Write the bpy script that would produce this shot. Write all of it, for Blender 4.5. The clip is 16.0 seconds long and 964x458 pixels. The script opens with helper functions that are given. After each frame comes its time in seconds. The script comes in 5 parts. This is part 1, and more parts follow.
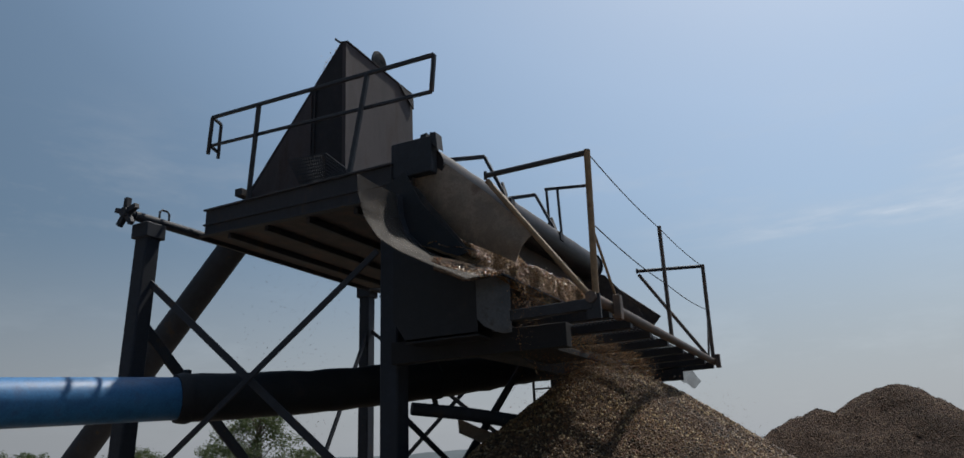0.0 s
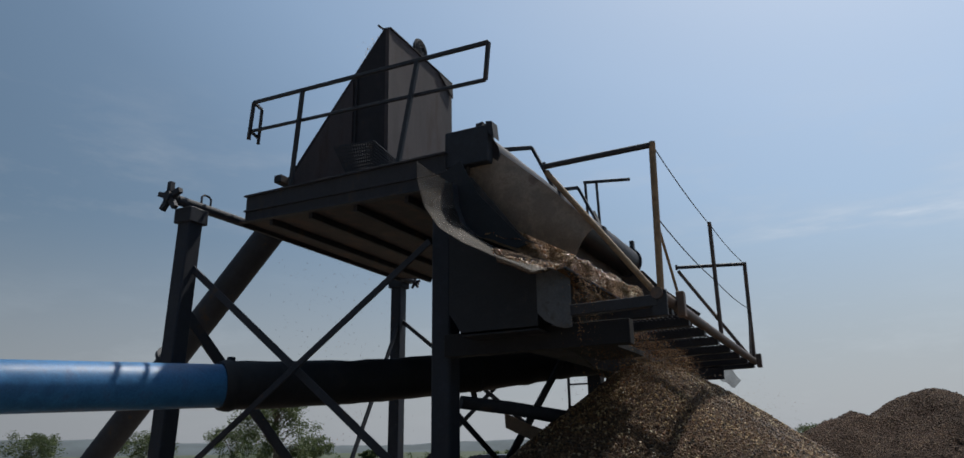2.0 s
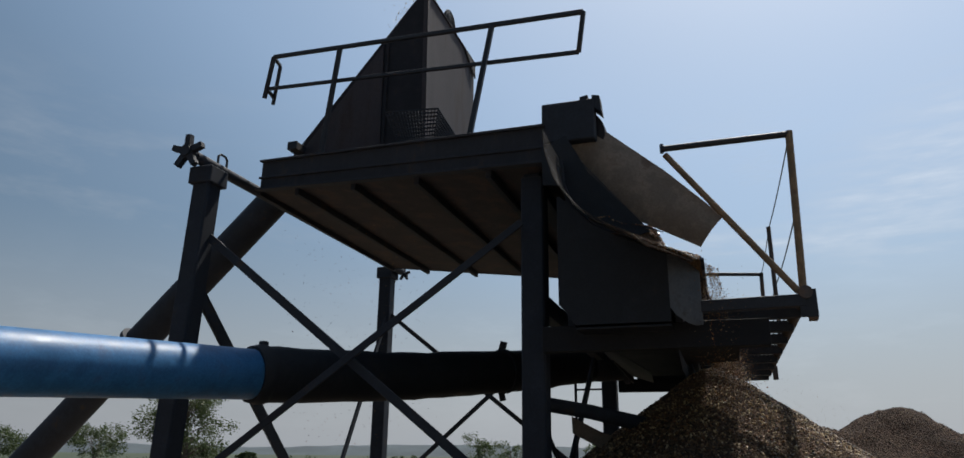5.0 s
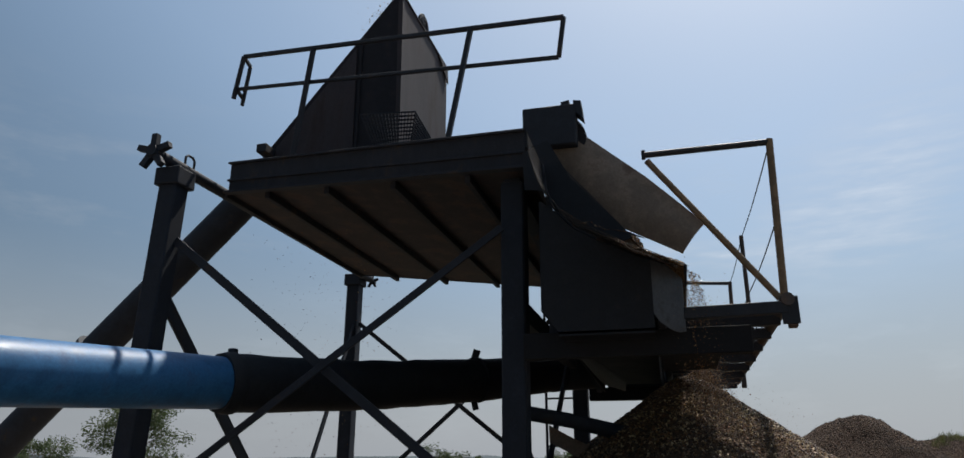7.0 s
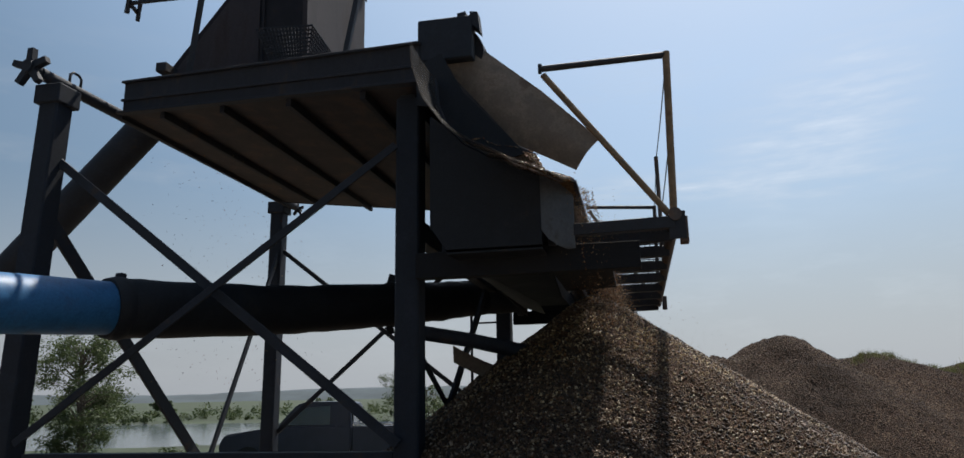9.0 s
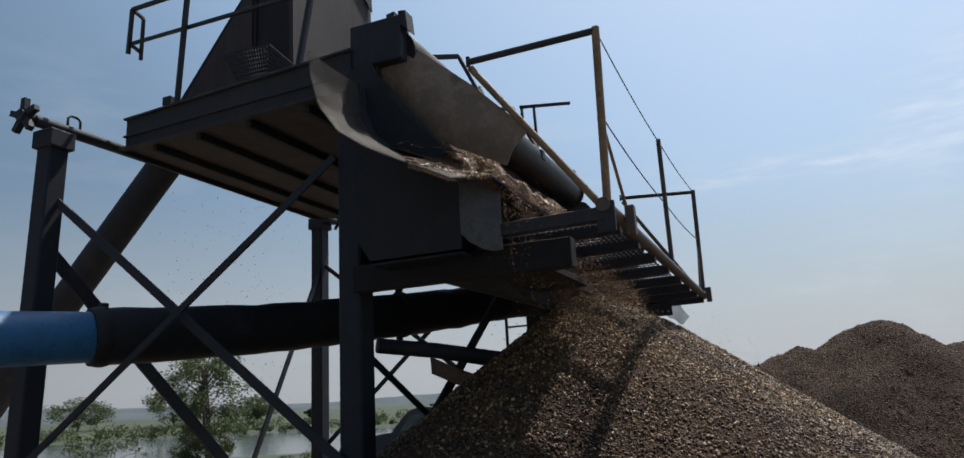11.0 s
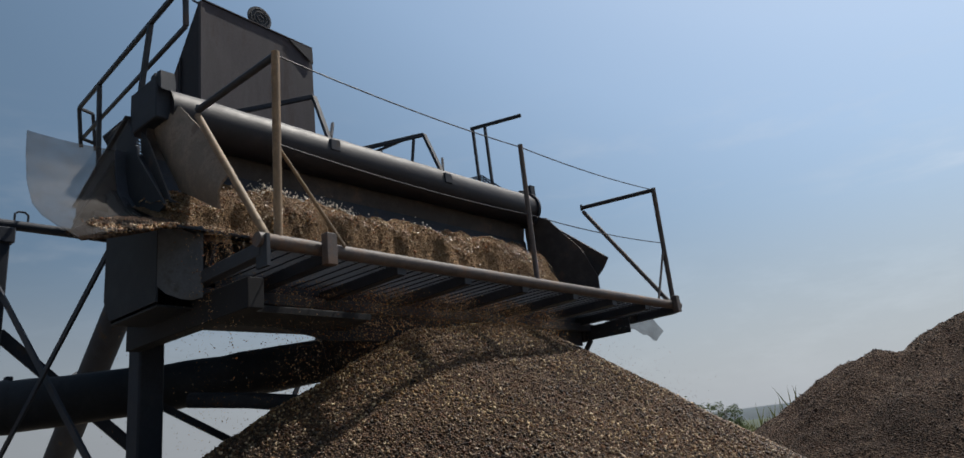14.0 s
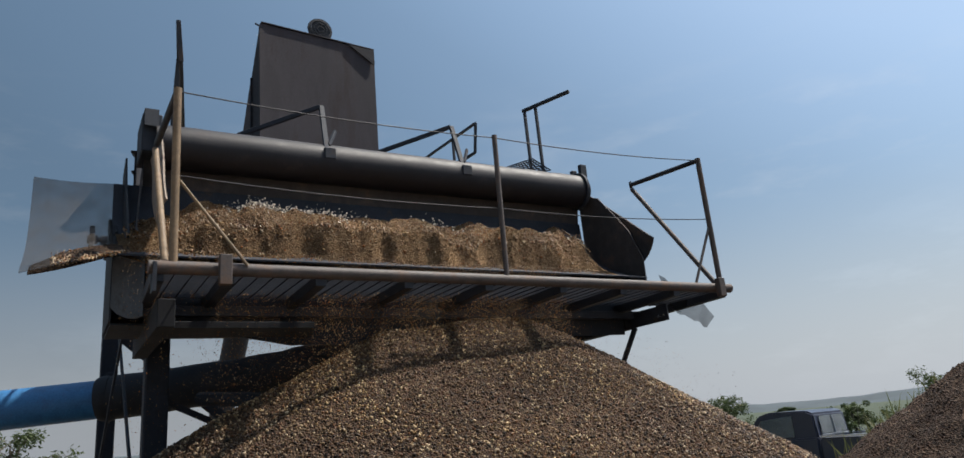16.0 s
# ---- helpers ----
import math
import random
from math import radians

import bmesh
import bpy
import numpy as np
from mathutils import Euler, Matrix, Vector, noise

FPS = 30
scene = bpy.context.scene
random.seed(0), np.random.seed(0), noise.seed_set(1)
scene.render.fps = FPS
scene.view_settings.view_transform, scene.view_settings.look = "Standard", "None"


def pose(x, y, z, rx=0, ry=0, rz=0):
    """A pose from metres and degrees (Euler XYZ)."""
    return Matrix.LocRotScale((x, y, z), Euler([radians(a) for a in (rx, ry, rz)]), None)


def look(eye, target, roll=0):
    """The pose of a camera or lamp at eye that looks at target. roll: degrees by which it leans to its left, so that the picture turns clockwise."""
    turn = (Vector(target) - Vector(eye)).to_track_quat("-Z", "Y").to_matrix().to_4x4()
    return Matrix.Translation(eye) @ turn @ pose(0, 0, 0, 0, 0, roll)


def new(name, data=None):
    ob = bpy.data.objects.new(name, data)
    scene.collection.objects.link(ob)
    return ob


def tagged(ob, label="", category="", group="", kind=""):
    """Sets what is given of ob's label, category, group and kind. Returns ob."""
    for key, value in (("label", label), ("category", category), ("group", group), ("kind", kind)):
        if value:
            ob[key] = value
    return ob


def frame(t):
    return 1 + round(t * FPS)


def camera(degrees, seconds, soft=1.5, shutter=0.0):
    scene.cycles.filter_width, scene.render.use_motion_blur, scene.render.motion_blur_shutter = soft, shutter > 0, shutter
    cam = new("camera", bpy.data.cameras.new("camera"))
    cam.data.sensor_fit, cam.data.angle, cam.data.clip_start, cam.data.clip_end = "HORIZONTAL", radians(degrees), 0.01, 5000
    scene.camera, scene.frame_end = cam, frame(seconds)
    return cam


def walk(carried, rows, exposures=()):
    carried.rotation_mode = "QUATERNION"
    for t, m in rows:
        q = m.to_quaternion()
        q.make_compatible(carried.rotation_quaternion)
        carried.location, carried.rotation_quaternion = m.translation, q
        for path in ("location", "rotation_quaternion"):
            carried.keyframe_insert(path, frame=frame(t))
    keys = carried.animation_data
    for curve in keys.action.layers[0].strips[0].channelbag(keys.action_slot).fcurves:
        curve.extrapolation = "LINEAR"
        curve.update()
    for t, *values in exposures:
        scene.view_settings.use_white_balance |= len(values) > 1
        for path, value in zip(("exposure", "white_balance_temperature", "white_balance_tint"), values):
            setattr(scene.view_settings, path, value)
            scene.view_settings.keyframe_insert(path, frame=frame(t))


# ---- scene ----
cam = camera(67.4, 16.0)
PATH = [
    (0, (-0.303, -0.226, 1.516), (-1.148, 1.484, 2.118), -2.3),
    (0.5, (-0.293, -0.213, 1.502), (-1.131, 1.504, 2.095), -2.2),
    (1, (-0.315, -0.204, 1.514), (-1.148, 1.519, 2.098), -2.3),
    (1.5, (-0.394, -0.195, 1.514), (-1.251, 1.521, 2.083), -1.1),
    (2, (-0.679, -0.289, 1.553), (-1.551, 1.414, 2.136), -0.8),
    (2.5, (-0.939, -0.323, 1.583), (-1.765, 1.403, 2.163), -0.3),
    (3, (-1.198, -0.252, 1.598), (-2.037, 1.464, 2.192), -1.6),
    (5.5, (-2.457, -0.304, 1.535), (-2.99, 1.523, 2.148), 1.0),
    (6, (-2.491, -0.289, 1.522), (-2.981, 1.533, 2.186), 1.0),
    (6.5, (-2.537, -0.283, 1.533), (-2.998, 1.539, 2.217), 1.3),
    (7, (-2.495, -0.247, 1.548), (-2.984, 1.589, 2.172), 0.2),
    (7.5, (-2.491, -0.194, 1.535), (-2.957, 1.695, 1.996), 0.4),
    (8, (-2.396, -0.171, 1.507), (-2.774, 1.744, 1.941), -0.7),
    (10.5, (-1.306, 0.468, 1.466), (-1.912, 2.314, 1.943), -2.1),
    (11, (-0.941, 0.611, 1.52), (-1.688, 2.409, 1.978), -3.1),
    (11.5, (-0.549, 0.803, 1.537), (-1.414, 2.547, 1.993), -5.2),
    (12, (-0.265, 1.029, 1.435), (-1.104, 2.788, 1.884), -5.3),
    (12.5, (0.262, 1.317, 1.322), (-0.503, 3.101, 1.803), -2.7),
    (13, (0.602, 1.759, 1.313), (-0.12, 3.579, 1.721), -5.4),
    (13.5, (0.919, 2.064, 1.368), (-0.099, 3.71, 1.872), -5.9),
    (14, (1.34, 2.435, 1.389), (0.12, 3.911, 1.965), -6.3),
    (14.5, (1.655, 2.821, 1.39), (0.297, 4.162, 1.988), -6.1),
    (15, (2.056, 3.199, 1.396), (0.564, 4.413, 1.946), -5.9),
    (15.5, (2.412, 3.674, 1.433), (0.847, 4.793, 1.979), -5.1),
    (16, (2.551, 3.995, 1.462), (0.907, 4.994, 2.008), -5.0),
]
walk(cam, [(t, look(eye, target, roll)) for t, eye, target, roll in PATH],
     exposures=[(0, -0.16), (3, -0.12), (5.5, -0.1), (7, -0.14), (8, 0.03), (10.5, 0.07), (11.5, 0.17), (12.5, 0.13), (13, 0.06), (14.5, 0.12), (15.5, 0.34), (16, 0.38)])

# ---- world, sun ----
SUN_DIR = Vector((0.13, 0.52, 1.0)).normalized()
world = bpy.data.worlds.new("sky_world")
scene.world = world
world.use_nodes = True
wn = world.node_tree
wn.nodes.clear()
w_out = wn.nodes.new("ShaderNodeOutputWorld")
w_bg = wn.nodes.new("ShaderNodeBackground")
w_sky = wn.nodes.new("ShaderNodeTexSky")
w_sky.sky_type = 'NISHITA'
w_sky.sun_disc = False
w_sky.sun_elevation = math.asin(SUN_DIR.z)
w_sky.sun_rotation = math.atan2(SUN_DIR.x, SUN_DIR.y)
w_sky.altitude = 100
w_sky.air_density = 1.0
w_sky.dust_density = 2.6
w_sky.ozone_density = 1.5
w_bg.inputs["Strength"].default_value = 0.118
# thin even haze over the clear sky
w_mix = wn.nodes.new("ShaderNodeMix")
w_mix.data_type = 'RGBA'
w_mix.inputs[0].default_value = 0.30
w_mix.inputs[7].default_value = (1.95, 3.35, 4.6, 1)
wn.links.new(w_sky.outputs[0], w_mix.inputs[6])
# the haze glows towards the sun
w_tc = wn.nodes.new("ShaderNodeTexCoord")
w_dot = wn.nodes.new("ShaderNodeVectorMath")
w_dot.operation = 'DOT_PRODUCT'
w_dot.inputs[1].default_value = SUN_DIR
w_rng = wn.nodes.new("ShaderNodeValToRGB")
for w_pos, w_val in ((0.2, 0.50), (0.32, 0.60), (0.44, 0.68), (0.55, 0.79), (0.63, 0.95), (0.70, 1.09), (0.78, 1.17)):
    w_el = w_rng.color_ramp.elements.new(w_pos)
    w_el.color = (w_val, w_val, w_val, 1)
w_rng.color_ramp.elements[0].color = (0.45, 0.45, 0.45, 1)
w_rng.color_ramp.elements[-1].color = (1.18, 1.18, 1.18, 1)
w_mul = wn.nodes.new("ShaderNodeVectorMath")
w_mul.operation = 'SCALE'
wn.links.new(w_tc.outputs["Generated"], w_dot.inputs[0])
wn.links.new(w_dot.outputs["Value"], w_rng.inputs[0])
wn.links.new(w_mix.outputs[2], w_mul.inputs[0])
wn.links.new(w_rng.outputs[0], w_mul.inputs["Scale"])
w_tint = wn.nodes.new("ShaderNodeVectorMath")
w_tint.operation = 'MULTIPLY'
w_tint.inputs[1].default_value = (0.972, 1.0, 0.99)
wn.links.new(w_mul.outputs[0], w_tint.inputs[0])
wn.links.new(w_tint.outputs[0], w_bg.inputs[0])
wn.links.new(w_bg.outputs[0], w_out.inputs[0])

sun_data = bpy.data.lights.new("sun", 'SUN')
sun_data.energy = 4.8
sun_data.angle = radians(0.53)
sun_data.color = (1.0, 0.95, 0.87)
sun = new("sun", sun_data)
sun.rotation_euler = (-SUN_DIR).to_track_quat('-Z', 'Y').to_euler()
sun.location = (0, 0, 40)


# ---- materials ----
def nodes_of(name):
    m = bpy.data.materials.new(name)
    m.use_nodes = True
    t = m.node_tree
    b = t.nodes["Principled BSDF"]
    return m, t, b


def noise_node(t, scale, detail=6.0, rough=0.6, vec=None, stretch=None):
    tc = t.nodes.new("ShaderNodeTexCoord")
    n = t.nodes.new("ShaderNodeTexNoise")
    n.inputs["Scale"].default_value = scale
    n.inputs["Detail"].default_value = detail
    n.inputs["Roughness"].default_value = rough
    src = tc.outputs["Object"]
    if stretch:
        mp = t.nodes.new("ShaderNodeMapping")
        mp.inputs["Scale"].default_value = stretch
        t.links.new(src, mp.inputs[0])
        src = mp.outputs[0]
    t.links.new(src, n.inputs["Vector"])
    return n


def ramp(t, fac, stops):
    r = t.nodes.new("ShaderNodeValToRGB")
    e = r.color_ramp.elements
    e[0].position, e[0].color = stops[0][0], (*stops[0][1], 1)
    e[1].position, e[1].color = stops[-1][0], (*stops[-1][1], 1)
    for p, c in stops[1:-1]:
        x = e.new(p)
        x.color = (*c, 1)
    t.links.new(fac, r.inputs[0])
    return r


def bump(t, b, height, strength, dist=0.02):
    n = t.nodes.new("ShaderNodeBump")
    n.inputs["Strength"].default_value = strength
    n.inputs["Distance"].default_value = dist
    t.links.new(height, n.inputs["Height"])
    t.links.new(n.outputs[0], b.inputs["Normal"])


def mix_mul(t, a, b_col, fac=1.0):
    m = t.nodes.new("ShaderNodeMix")
    m.data_type, m.blend_type = 'RGBA', 'MULTIPLY'
    m.inputs[0].default_value = fac
    t.links.new(a, m.inputs[6])
    t.links.new(b_col, m.inputs[7])
    return m.outputs[2]


def painted_steel(name, paint, rust, amount=0.5, rough=0.6, metal=0.0, streak=None, scale=5.0):
    """Old paint on steel with rust blotches and fine grain."""
    m, t, b = nodes_of(name)
    big = noise_node(t, scale, 8, 0.65, stretch=streak)
    fine = noise_node(t, 60, 4, 0.7)
    lo = tuple(c * 0.75 for c in paint)
    c = ramp(t, big.outputs[0], [(amount - 0.12, lo), (amount, paint), (amount + 0.1, rust), (min(0.99, amount + 0.3), tuple(x * 0.6 for x in rust))])
    g = ramp(t, fine.outputs[0], [(0.3, (0.72, 0.72, 0.72)), (0.7, (1.0, 1.0, 1.0))])
    t.links.new(mix_mul(t, c.outputs[0], g.outputs[0]), b.inputs["Base Color"])
    rr = t.nodes.new("ShaderNodeMapRange")
    rr.inputs[3].default_value, rr.inputs[4].default_value = max(0.15, rough - 0.15), min(1, rough + 0.2)
    t.links.new(big.outputs[0], rr.inputs[0])
    t.links.new(rr.outputs[0], b.inputs["Roughness"])
    b.inputs["Metallic"].default_value = metal
    b.inputs["Specular IOR Level"].default_value = 0.35
    bump(t, b, fine.outputs[0], 0.25, 0.004)
    return m


M_STEEL = painted_steel("dark_painted_steel", (0.029, 0.035, 0.049), (0.056, 0.043, 0.038), 0.58, 0.7)
M_COLUMN = painted_steel("column_steel", (0.023, 0.030, 0.046), (0.043, 0.037, 0.036), 0.62, 0.7)
M_HOOD = painted_steel("hood_rusty_sheet", (0.056, 0.048, 0.056), (0.050, 0.039, 0.041), 0.52, 0.75, streak=(1.2, 1.2, 0.25), scale=3.0)
M_HOOD_DARK = painted_steel("hood_hatch_sheet", (0.025, 0.025, 0.033), (0.040, 0.032, 0.032), 0.6, 0.8)
M_TRAY = painted_steel("tray_steel", (0.032, 0.034, 0.044), (0.062, 0.046, 0.040), 0.55, 0.75, streak=(1, 1, 0.4))
M_TRAYFLOOR = painted_steel("tray_floor_rust", (0.052, 0.042, 0.043), (0.080, 0.056, 0.048), 0.52, 0.85)
M_HEADER = painted_steel("worn_pipe_steel", (0.020, 0.017, 0.021), (0.042, 0.032, 0.031), 0.60, 0.54, scale=6)
M_FLAP = painted_steel("brown_rubber_plate", (0.27, 0.215, 0.17), (0.18, 0.13, 0.10), 0.55, 0.75)
M_FLAPDARK = painted_steel("dark_rubber_plate", (0.070, 0.062, 0.062), (0.11, 0.082, 0.068), 0.55, 0.75)
M_RAIL = painted_steel("rusty_rail_pipe", (0.105, 0.085, 0.077), (0.14, 0.09, 0.065), 0.52, 0.6)
M_RAILDARK = painted_steel("dark_rail_tube", (0.032, 0.036, 0.047), (0.062, 0.043, 0.036), 0.6, 0.55)
M_TAN = painted_steel("tan_painted_tube", (0.27, 0.185, 0.11), (0.17, 0.10, 0.062), 0.56, 0.6)
M_BLUE = painted_steel("blue_pipe_paint", (0.045, 0.19, 0.42), (0.05, 0.15, 0.32), 0.55, 0.45)
M_HOSE = painted_steel("black_rubber_hose", (0.023, 0.026, 0.033), (0.034, 0.033, 0.035), 0.6, 0.7)
M_SUMP = painted_steel("sump_steel", (0.018, 0.022, 0.030), (0.034, 0.030, 0.029), 0.6, 0.7)
M_WETDARK = painted_steel("wet_black_sheet", (0.014, 0.015, 0.019), (0.022, 0.020, 0.020), 0.6, 0.8)
M_SUMPWET = painted_steel("sump_grey_sheet", (0.085, 0.092, 0.105), (0.05, 0.047, 0.045), 0.56, 0.36)
M_WIRE = painted_steel("steel_wire", (0.06, 0.06, 0.065), (0.08, 0.05, 0.035), 0.6, 0.5, metal=0.5)


def plastic_sheet():
    """Dirty clear plastic: part seen through, part milky."""
    m, t, b = nodes_of("dirty_clear_plastic")
    n = noise_node(t, 7, 6)
    c = ramp(t, n.outputs[0], [(0.3, (0.036, 0.031, 0.028)), (0.7, (0.075, 0.067, 0.062))])
    t.links.new(c.outputs[0], b.inputs["Base Color"])
    b.inputs["Roughness"].default_value = 0.62
    b.inputs["Specular IOR Level"].default_value = 0.2
    tr = t.nodes.new("ShaderNodeBsdfTransparent")
    tr.inputs[0].default_value = (0.9, 0.9, 0.9, 1)
    mx = t.nodes.new("ShaderNodeMixShader")
    f = ramp(t, n.outputs[0], [(0.3, (0.74, 0.74, 0.74)), (0.7, (0.56, 0.56, 0.56))])
    t.links.new(f.outputs[0], mx.inputs[0])
    t.links.new(b.outputs[0], mx.inputs[1])
    t.links.new(tr.outputs[0], mx.inputs[2])
    t.links.new(mx.outputs[0], t.nodes["Material Output"].inputs[0])
    return m


M_PLASTIC = plastic_sheet()


def gravel_mat(name, cols, cell=45.0, big=1.2):
    """Loose stones: a colour for each cell, and broad damp and dusty patches."""
    m, t, b = nodes_of(name)
    tc = t.nodes.new("ShaderNodeTexCoord")
    v = t.nodes.new("ShaderNodeTexVoronoi")
    v.inputs["Scale"].default_value = cell
    t.links.new(tc.outputs["Object"], v.inputs["Vector"])
    sep = t.nodes.new("ShaderNodeSeparateColor")
    t.links.new(v.outputs["Color"], sep.inputs[0])
    k = len(cols) - 1
    c = ramp(t, sep.outputs[0], [(i / k, cols[i]) for i in range(k + 1)])
    n = noise_node(t, big, 6, 0.6)
    g = ramp(t, n.outputs[0], [(0.36, (0.50, 0.47, 0.44)), (0.62, (1.10, 1.04, 0.96))])
    t.links.new(mix_mul(t, c.outputs[0], g.outputs[0]), b.inputs["Base Color"])
    b.inputs["Roughness"].default_value = 0.95
    b.inputs["Specular IOR Level"].default_value = 0.12
    bump(t, b, v.outputs["Distance"], 1.0, 0.03)
    return m


def stone_mat(name, cols, rough=0.6, drift=1.6, fresh=None, gloss=0.22):
    """Single stones: a colour for each one."""
    m, t, b = nodes_of(name)
    g = t.nodes.new("ShaderNodeNewGeometry")
    k = len(cols) - 1
    c = ramp(t, g.outputs["Random Per Island"], [(i / (k + 1), cols[i]) for i in range(k + 1)])
    c.color_ramp.interpolation = 'CONSTANT'
    n = noise_node(t, 90, 3)
    gr = ramp(t, n.outputs[0], [(0.3, (0.75, 0.75, 0.75)), (0.7, (1.05, 1.05, 1.05))])
    col = mix_mul(t, c.outputs[0], gr.outputs[0])
    # drifts of finer, more golden and of darker, redder stone
    d = noise_node(t, drift, 5, 0.6)
    dr = ramp(t, d.outputs[0], [(0.32, (0.50, 0.41, 0.36)), (0.50, (0.98, 0.92, 0.82)), (0.66, (1.38, 1.26, 1.02))])
    col = mix_mul(t, col, dr.outputs[0])
    if fresh:
        # fresh golden fines lie on top, coarser reddish stone has rolled to the foot
        tc = t.nodes.new("ShaderNodeTexCoord")
        sp = t.nodes.new("ShaderNodeSeparateXYZ")
        t.links.new(tc.outputs["Object"], sp.inputs[0])
        ad = t.nodes.new("ShaderNodeMath")
        ad.operation = 'ADD'
        t.links.new(sp.outputs[2], ad.inputs[0])
        t.links.new(d.outputs[0], ad.inputs[1])
        mr = t.nodes.new("ShaderNodeMapRange")
        mr.inputs[1].default_value, mr.inputs[2].default_value = fresh
        t.links.new(ad.outputs[0], mr.inputs[0])
        fr = ramp(t, mr.outputs[0], [(0.0, (0.84, 0.78, 0.74)), (1.0, (1.30, 1.18, 0.86))])
        col = mix_mul(t, col, fr.outputs[0])
    t.links.new(col, b.inputs["Base Color"])
    b.inputs["Roughness"].default_value = rough
    b.inputs["Specular IOR Level"].default_value = gloss
    return m


STONES = [(0.025, 0.019, 0.015), (0.118, 0.075, 0.049), (0.056, 0.040, 0.034), (0.168, 0.119, 0.078), (0.070, 0.056, 0.052), (0.132, 0.070, 0.044),
          (0.192, 0.139, 0.092), (0.086, 0.060, 0.045), (0.285, 0.238, 0.184), (0.034, 0.028, 0.027), (0.138, 0.101, 0.081), (0.430, 0.380, 0.315)]
M_GRAVEL = gravel_mat("pile_gravel", STONES[:6], 80)
M_STONE = stone_mat("loose_stones", STONES, 0.38, 1.3, (1.6, 2.7))
WET = [(0.125, 0.079, 0.045), (0.295, 0.192, 0.104), (0.205, 0.128, 0.070), (0.385, 0.270, 0.160), (0.170, 0.100, 0.055)]
M_WETGRAVEL = gravel_mat("wet_deck_gravel", WET, 110)
M_WETSTONE = stone_mat("wet_stones", WET + [(0.28, 0.12, 0.05), (0.40, 0.32, 0.23), (0.10, 0.06, 0.03)], 0.26, 2.6, gloss=0.45)
FAR = [(0.040, 0.027, 0.021), (0.076, 0.048, 0.035), (0.046, 0.033, 0.029), (0.024, 0.019, 0.016), (0.098, 0.068, 0.050), (0.150, 0.115, 0.090)]
M_FARPILE = gravel_mat("old_pile_gravel", FAR, 55, 0.7)
M_FARSTONE = stone_mat("old_pile_stones", FAR, drift=0.9)


def plain(name, col, rough=0.7, var=0.25, scale=3.0, metal=0.0):
    m, t, b = nodes_of(name)
    n = noise_node(t, scale, 6)
    c = ramp(t, n.outputs[0], [(0.3, tuple(x * (1 - var) for x in col)), (0.7, tuple(min(1, x * (1 + var)) for x in col))])
    t.links.new(c.outputs[0], b.inputs["Base Color"])
    b.inputs["Roughness"].default_value = rough
    b.inputs["Metallic"].default_value = metal
    return m


M_FROTH = plain("pale_froth", (0.62, 0.55, 0.46), 0.4, 0.3, 40)
M_GRASSGROUND = plain("meadow_ground", (0.030, 0.043, 0.018), 0.9, 0.4, 0.15)
# unseen yard, its colours raised to bounce light onto the machine's undersides
M_EARTH = gravel_mat("sandy_gravel_ground", [(0.19, 0.162, 0.138), (0.27, 0.235, 0.20), (0.22, 0.193, 0.168), (0.32, 0.28, 0.24)], 30, 0.5)
# blue-grey base colour: the distance haze is painted into the woods
M_HILL = plain("haze_tinted_woods", (0.062, 0.078, 0.088), 1.0, 0.25, 0.02)
M_BARK = plain("tree_bark", (0.09, 0.07, 0.055), 0.9, 0.3, 20)
M_TRUCK = plain("dark_blue_truck_paint", (0.028, 0.034, 0.060), 0.3, 0.15, 2)
M_TYRE = plain("tyre_rubber", (0.02, 0.02, 0.021), 0.85, 0.2, 20)
M_CHROME = plain("bright_trim", (0.55, 0.56, 0.58), 0.25, 0.1, 10, 0.9)


def leaf_mat(name, cols):
    m, t, b = nodes_of(name)
    g = t.nodes.new("ShaderNodeNewGeometry")
    k = len(cols) - 1
    c = ramp(t, g.outputs["Random Per Island"], [(i / k, cols[i]) for i in range(k + 1)])
    t.links.new(c.outputs[0], b.inputs["Base Color"])
    b.inputs["Roughness"].default_value = 0.6
    tr = t.nodes.new("ShaderNodeBsdfTranslucent")
    t.links.new(c.outputs[0], tr.inputs[0])
    mx = t.nodes.new("ShaderNodeMixShader")
    mx.inputs[0].default_value = 0.4
    t.links.new(b.outputs[0], mx.inputs[1])
    t.links.new(tr.outputs[0], mx.inputs[2])
    t.links.new(mx.outputs[0], t.nodes["Material Output"].inputs[0])
    return m


M_LEAF = leaf_mat("leaves", [(0.050, 0.072, 0.026), (0.080, 0.108, 0.036), (0.060, 0.082, 0.036)])
M_GRASS = leaf_mat("grass_blades", [(0.10, 0.12, 0.04), (0.16, 0.15, 0.06), (0.12, 0.14, 0.05)])


def water_mat():
    m, t, b = nodes_of("river_water")
    b.inputs["Base Color"].default_value = (0.05, 0.065, 0.07, 1)
    b.inputs["Roughness"].default_value = 0.12
    n = noise_node(t, 1.5, 4, stretch=(1, 0.3, 1))
    bump(t, b, n.outputs[0], 0.15, 0.05)
    return m


def glass_mat():
    m, t, b = nodes_of("vehicle_glass")
    b.inputs["Base Color"].default_value = (0.25, 0.28, 0.30, 1)
    b.inputs["Roughness"].default_value = 0.08
    b.inputs["Transmission Weight"].default_value = 0.6
    return m


M_WATER, M_GLASS = water_mat(), glass_mat()


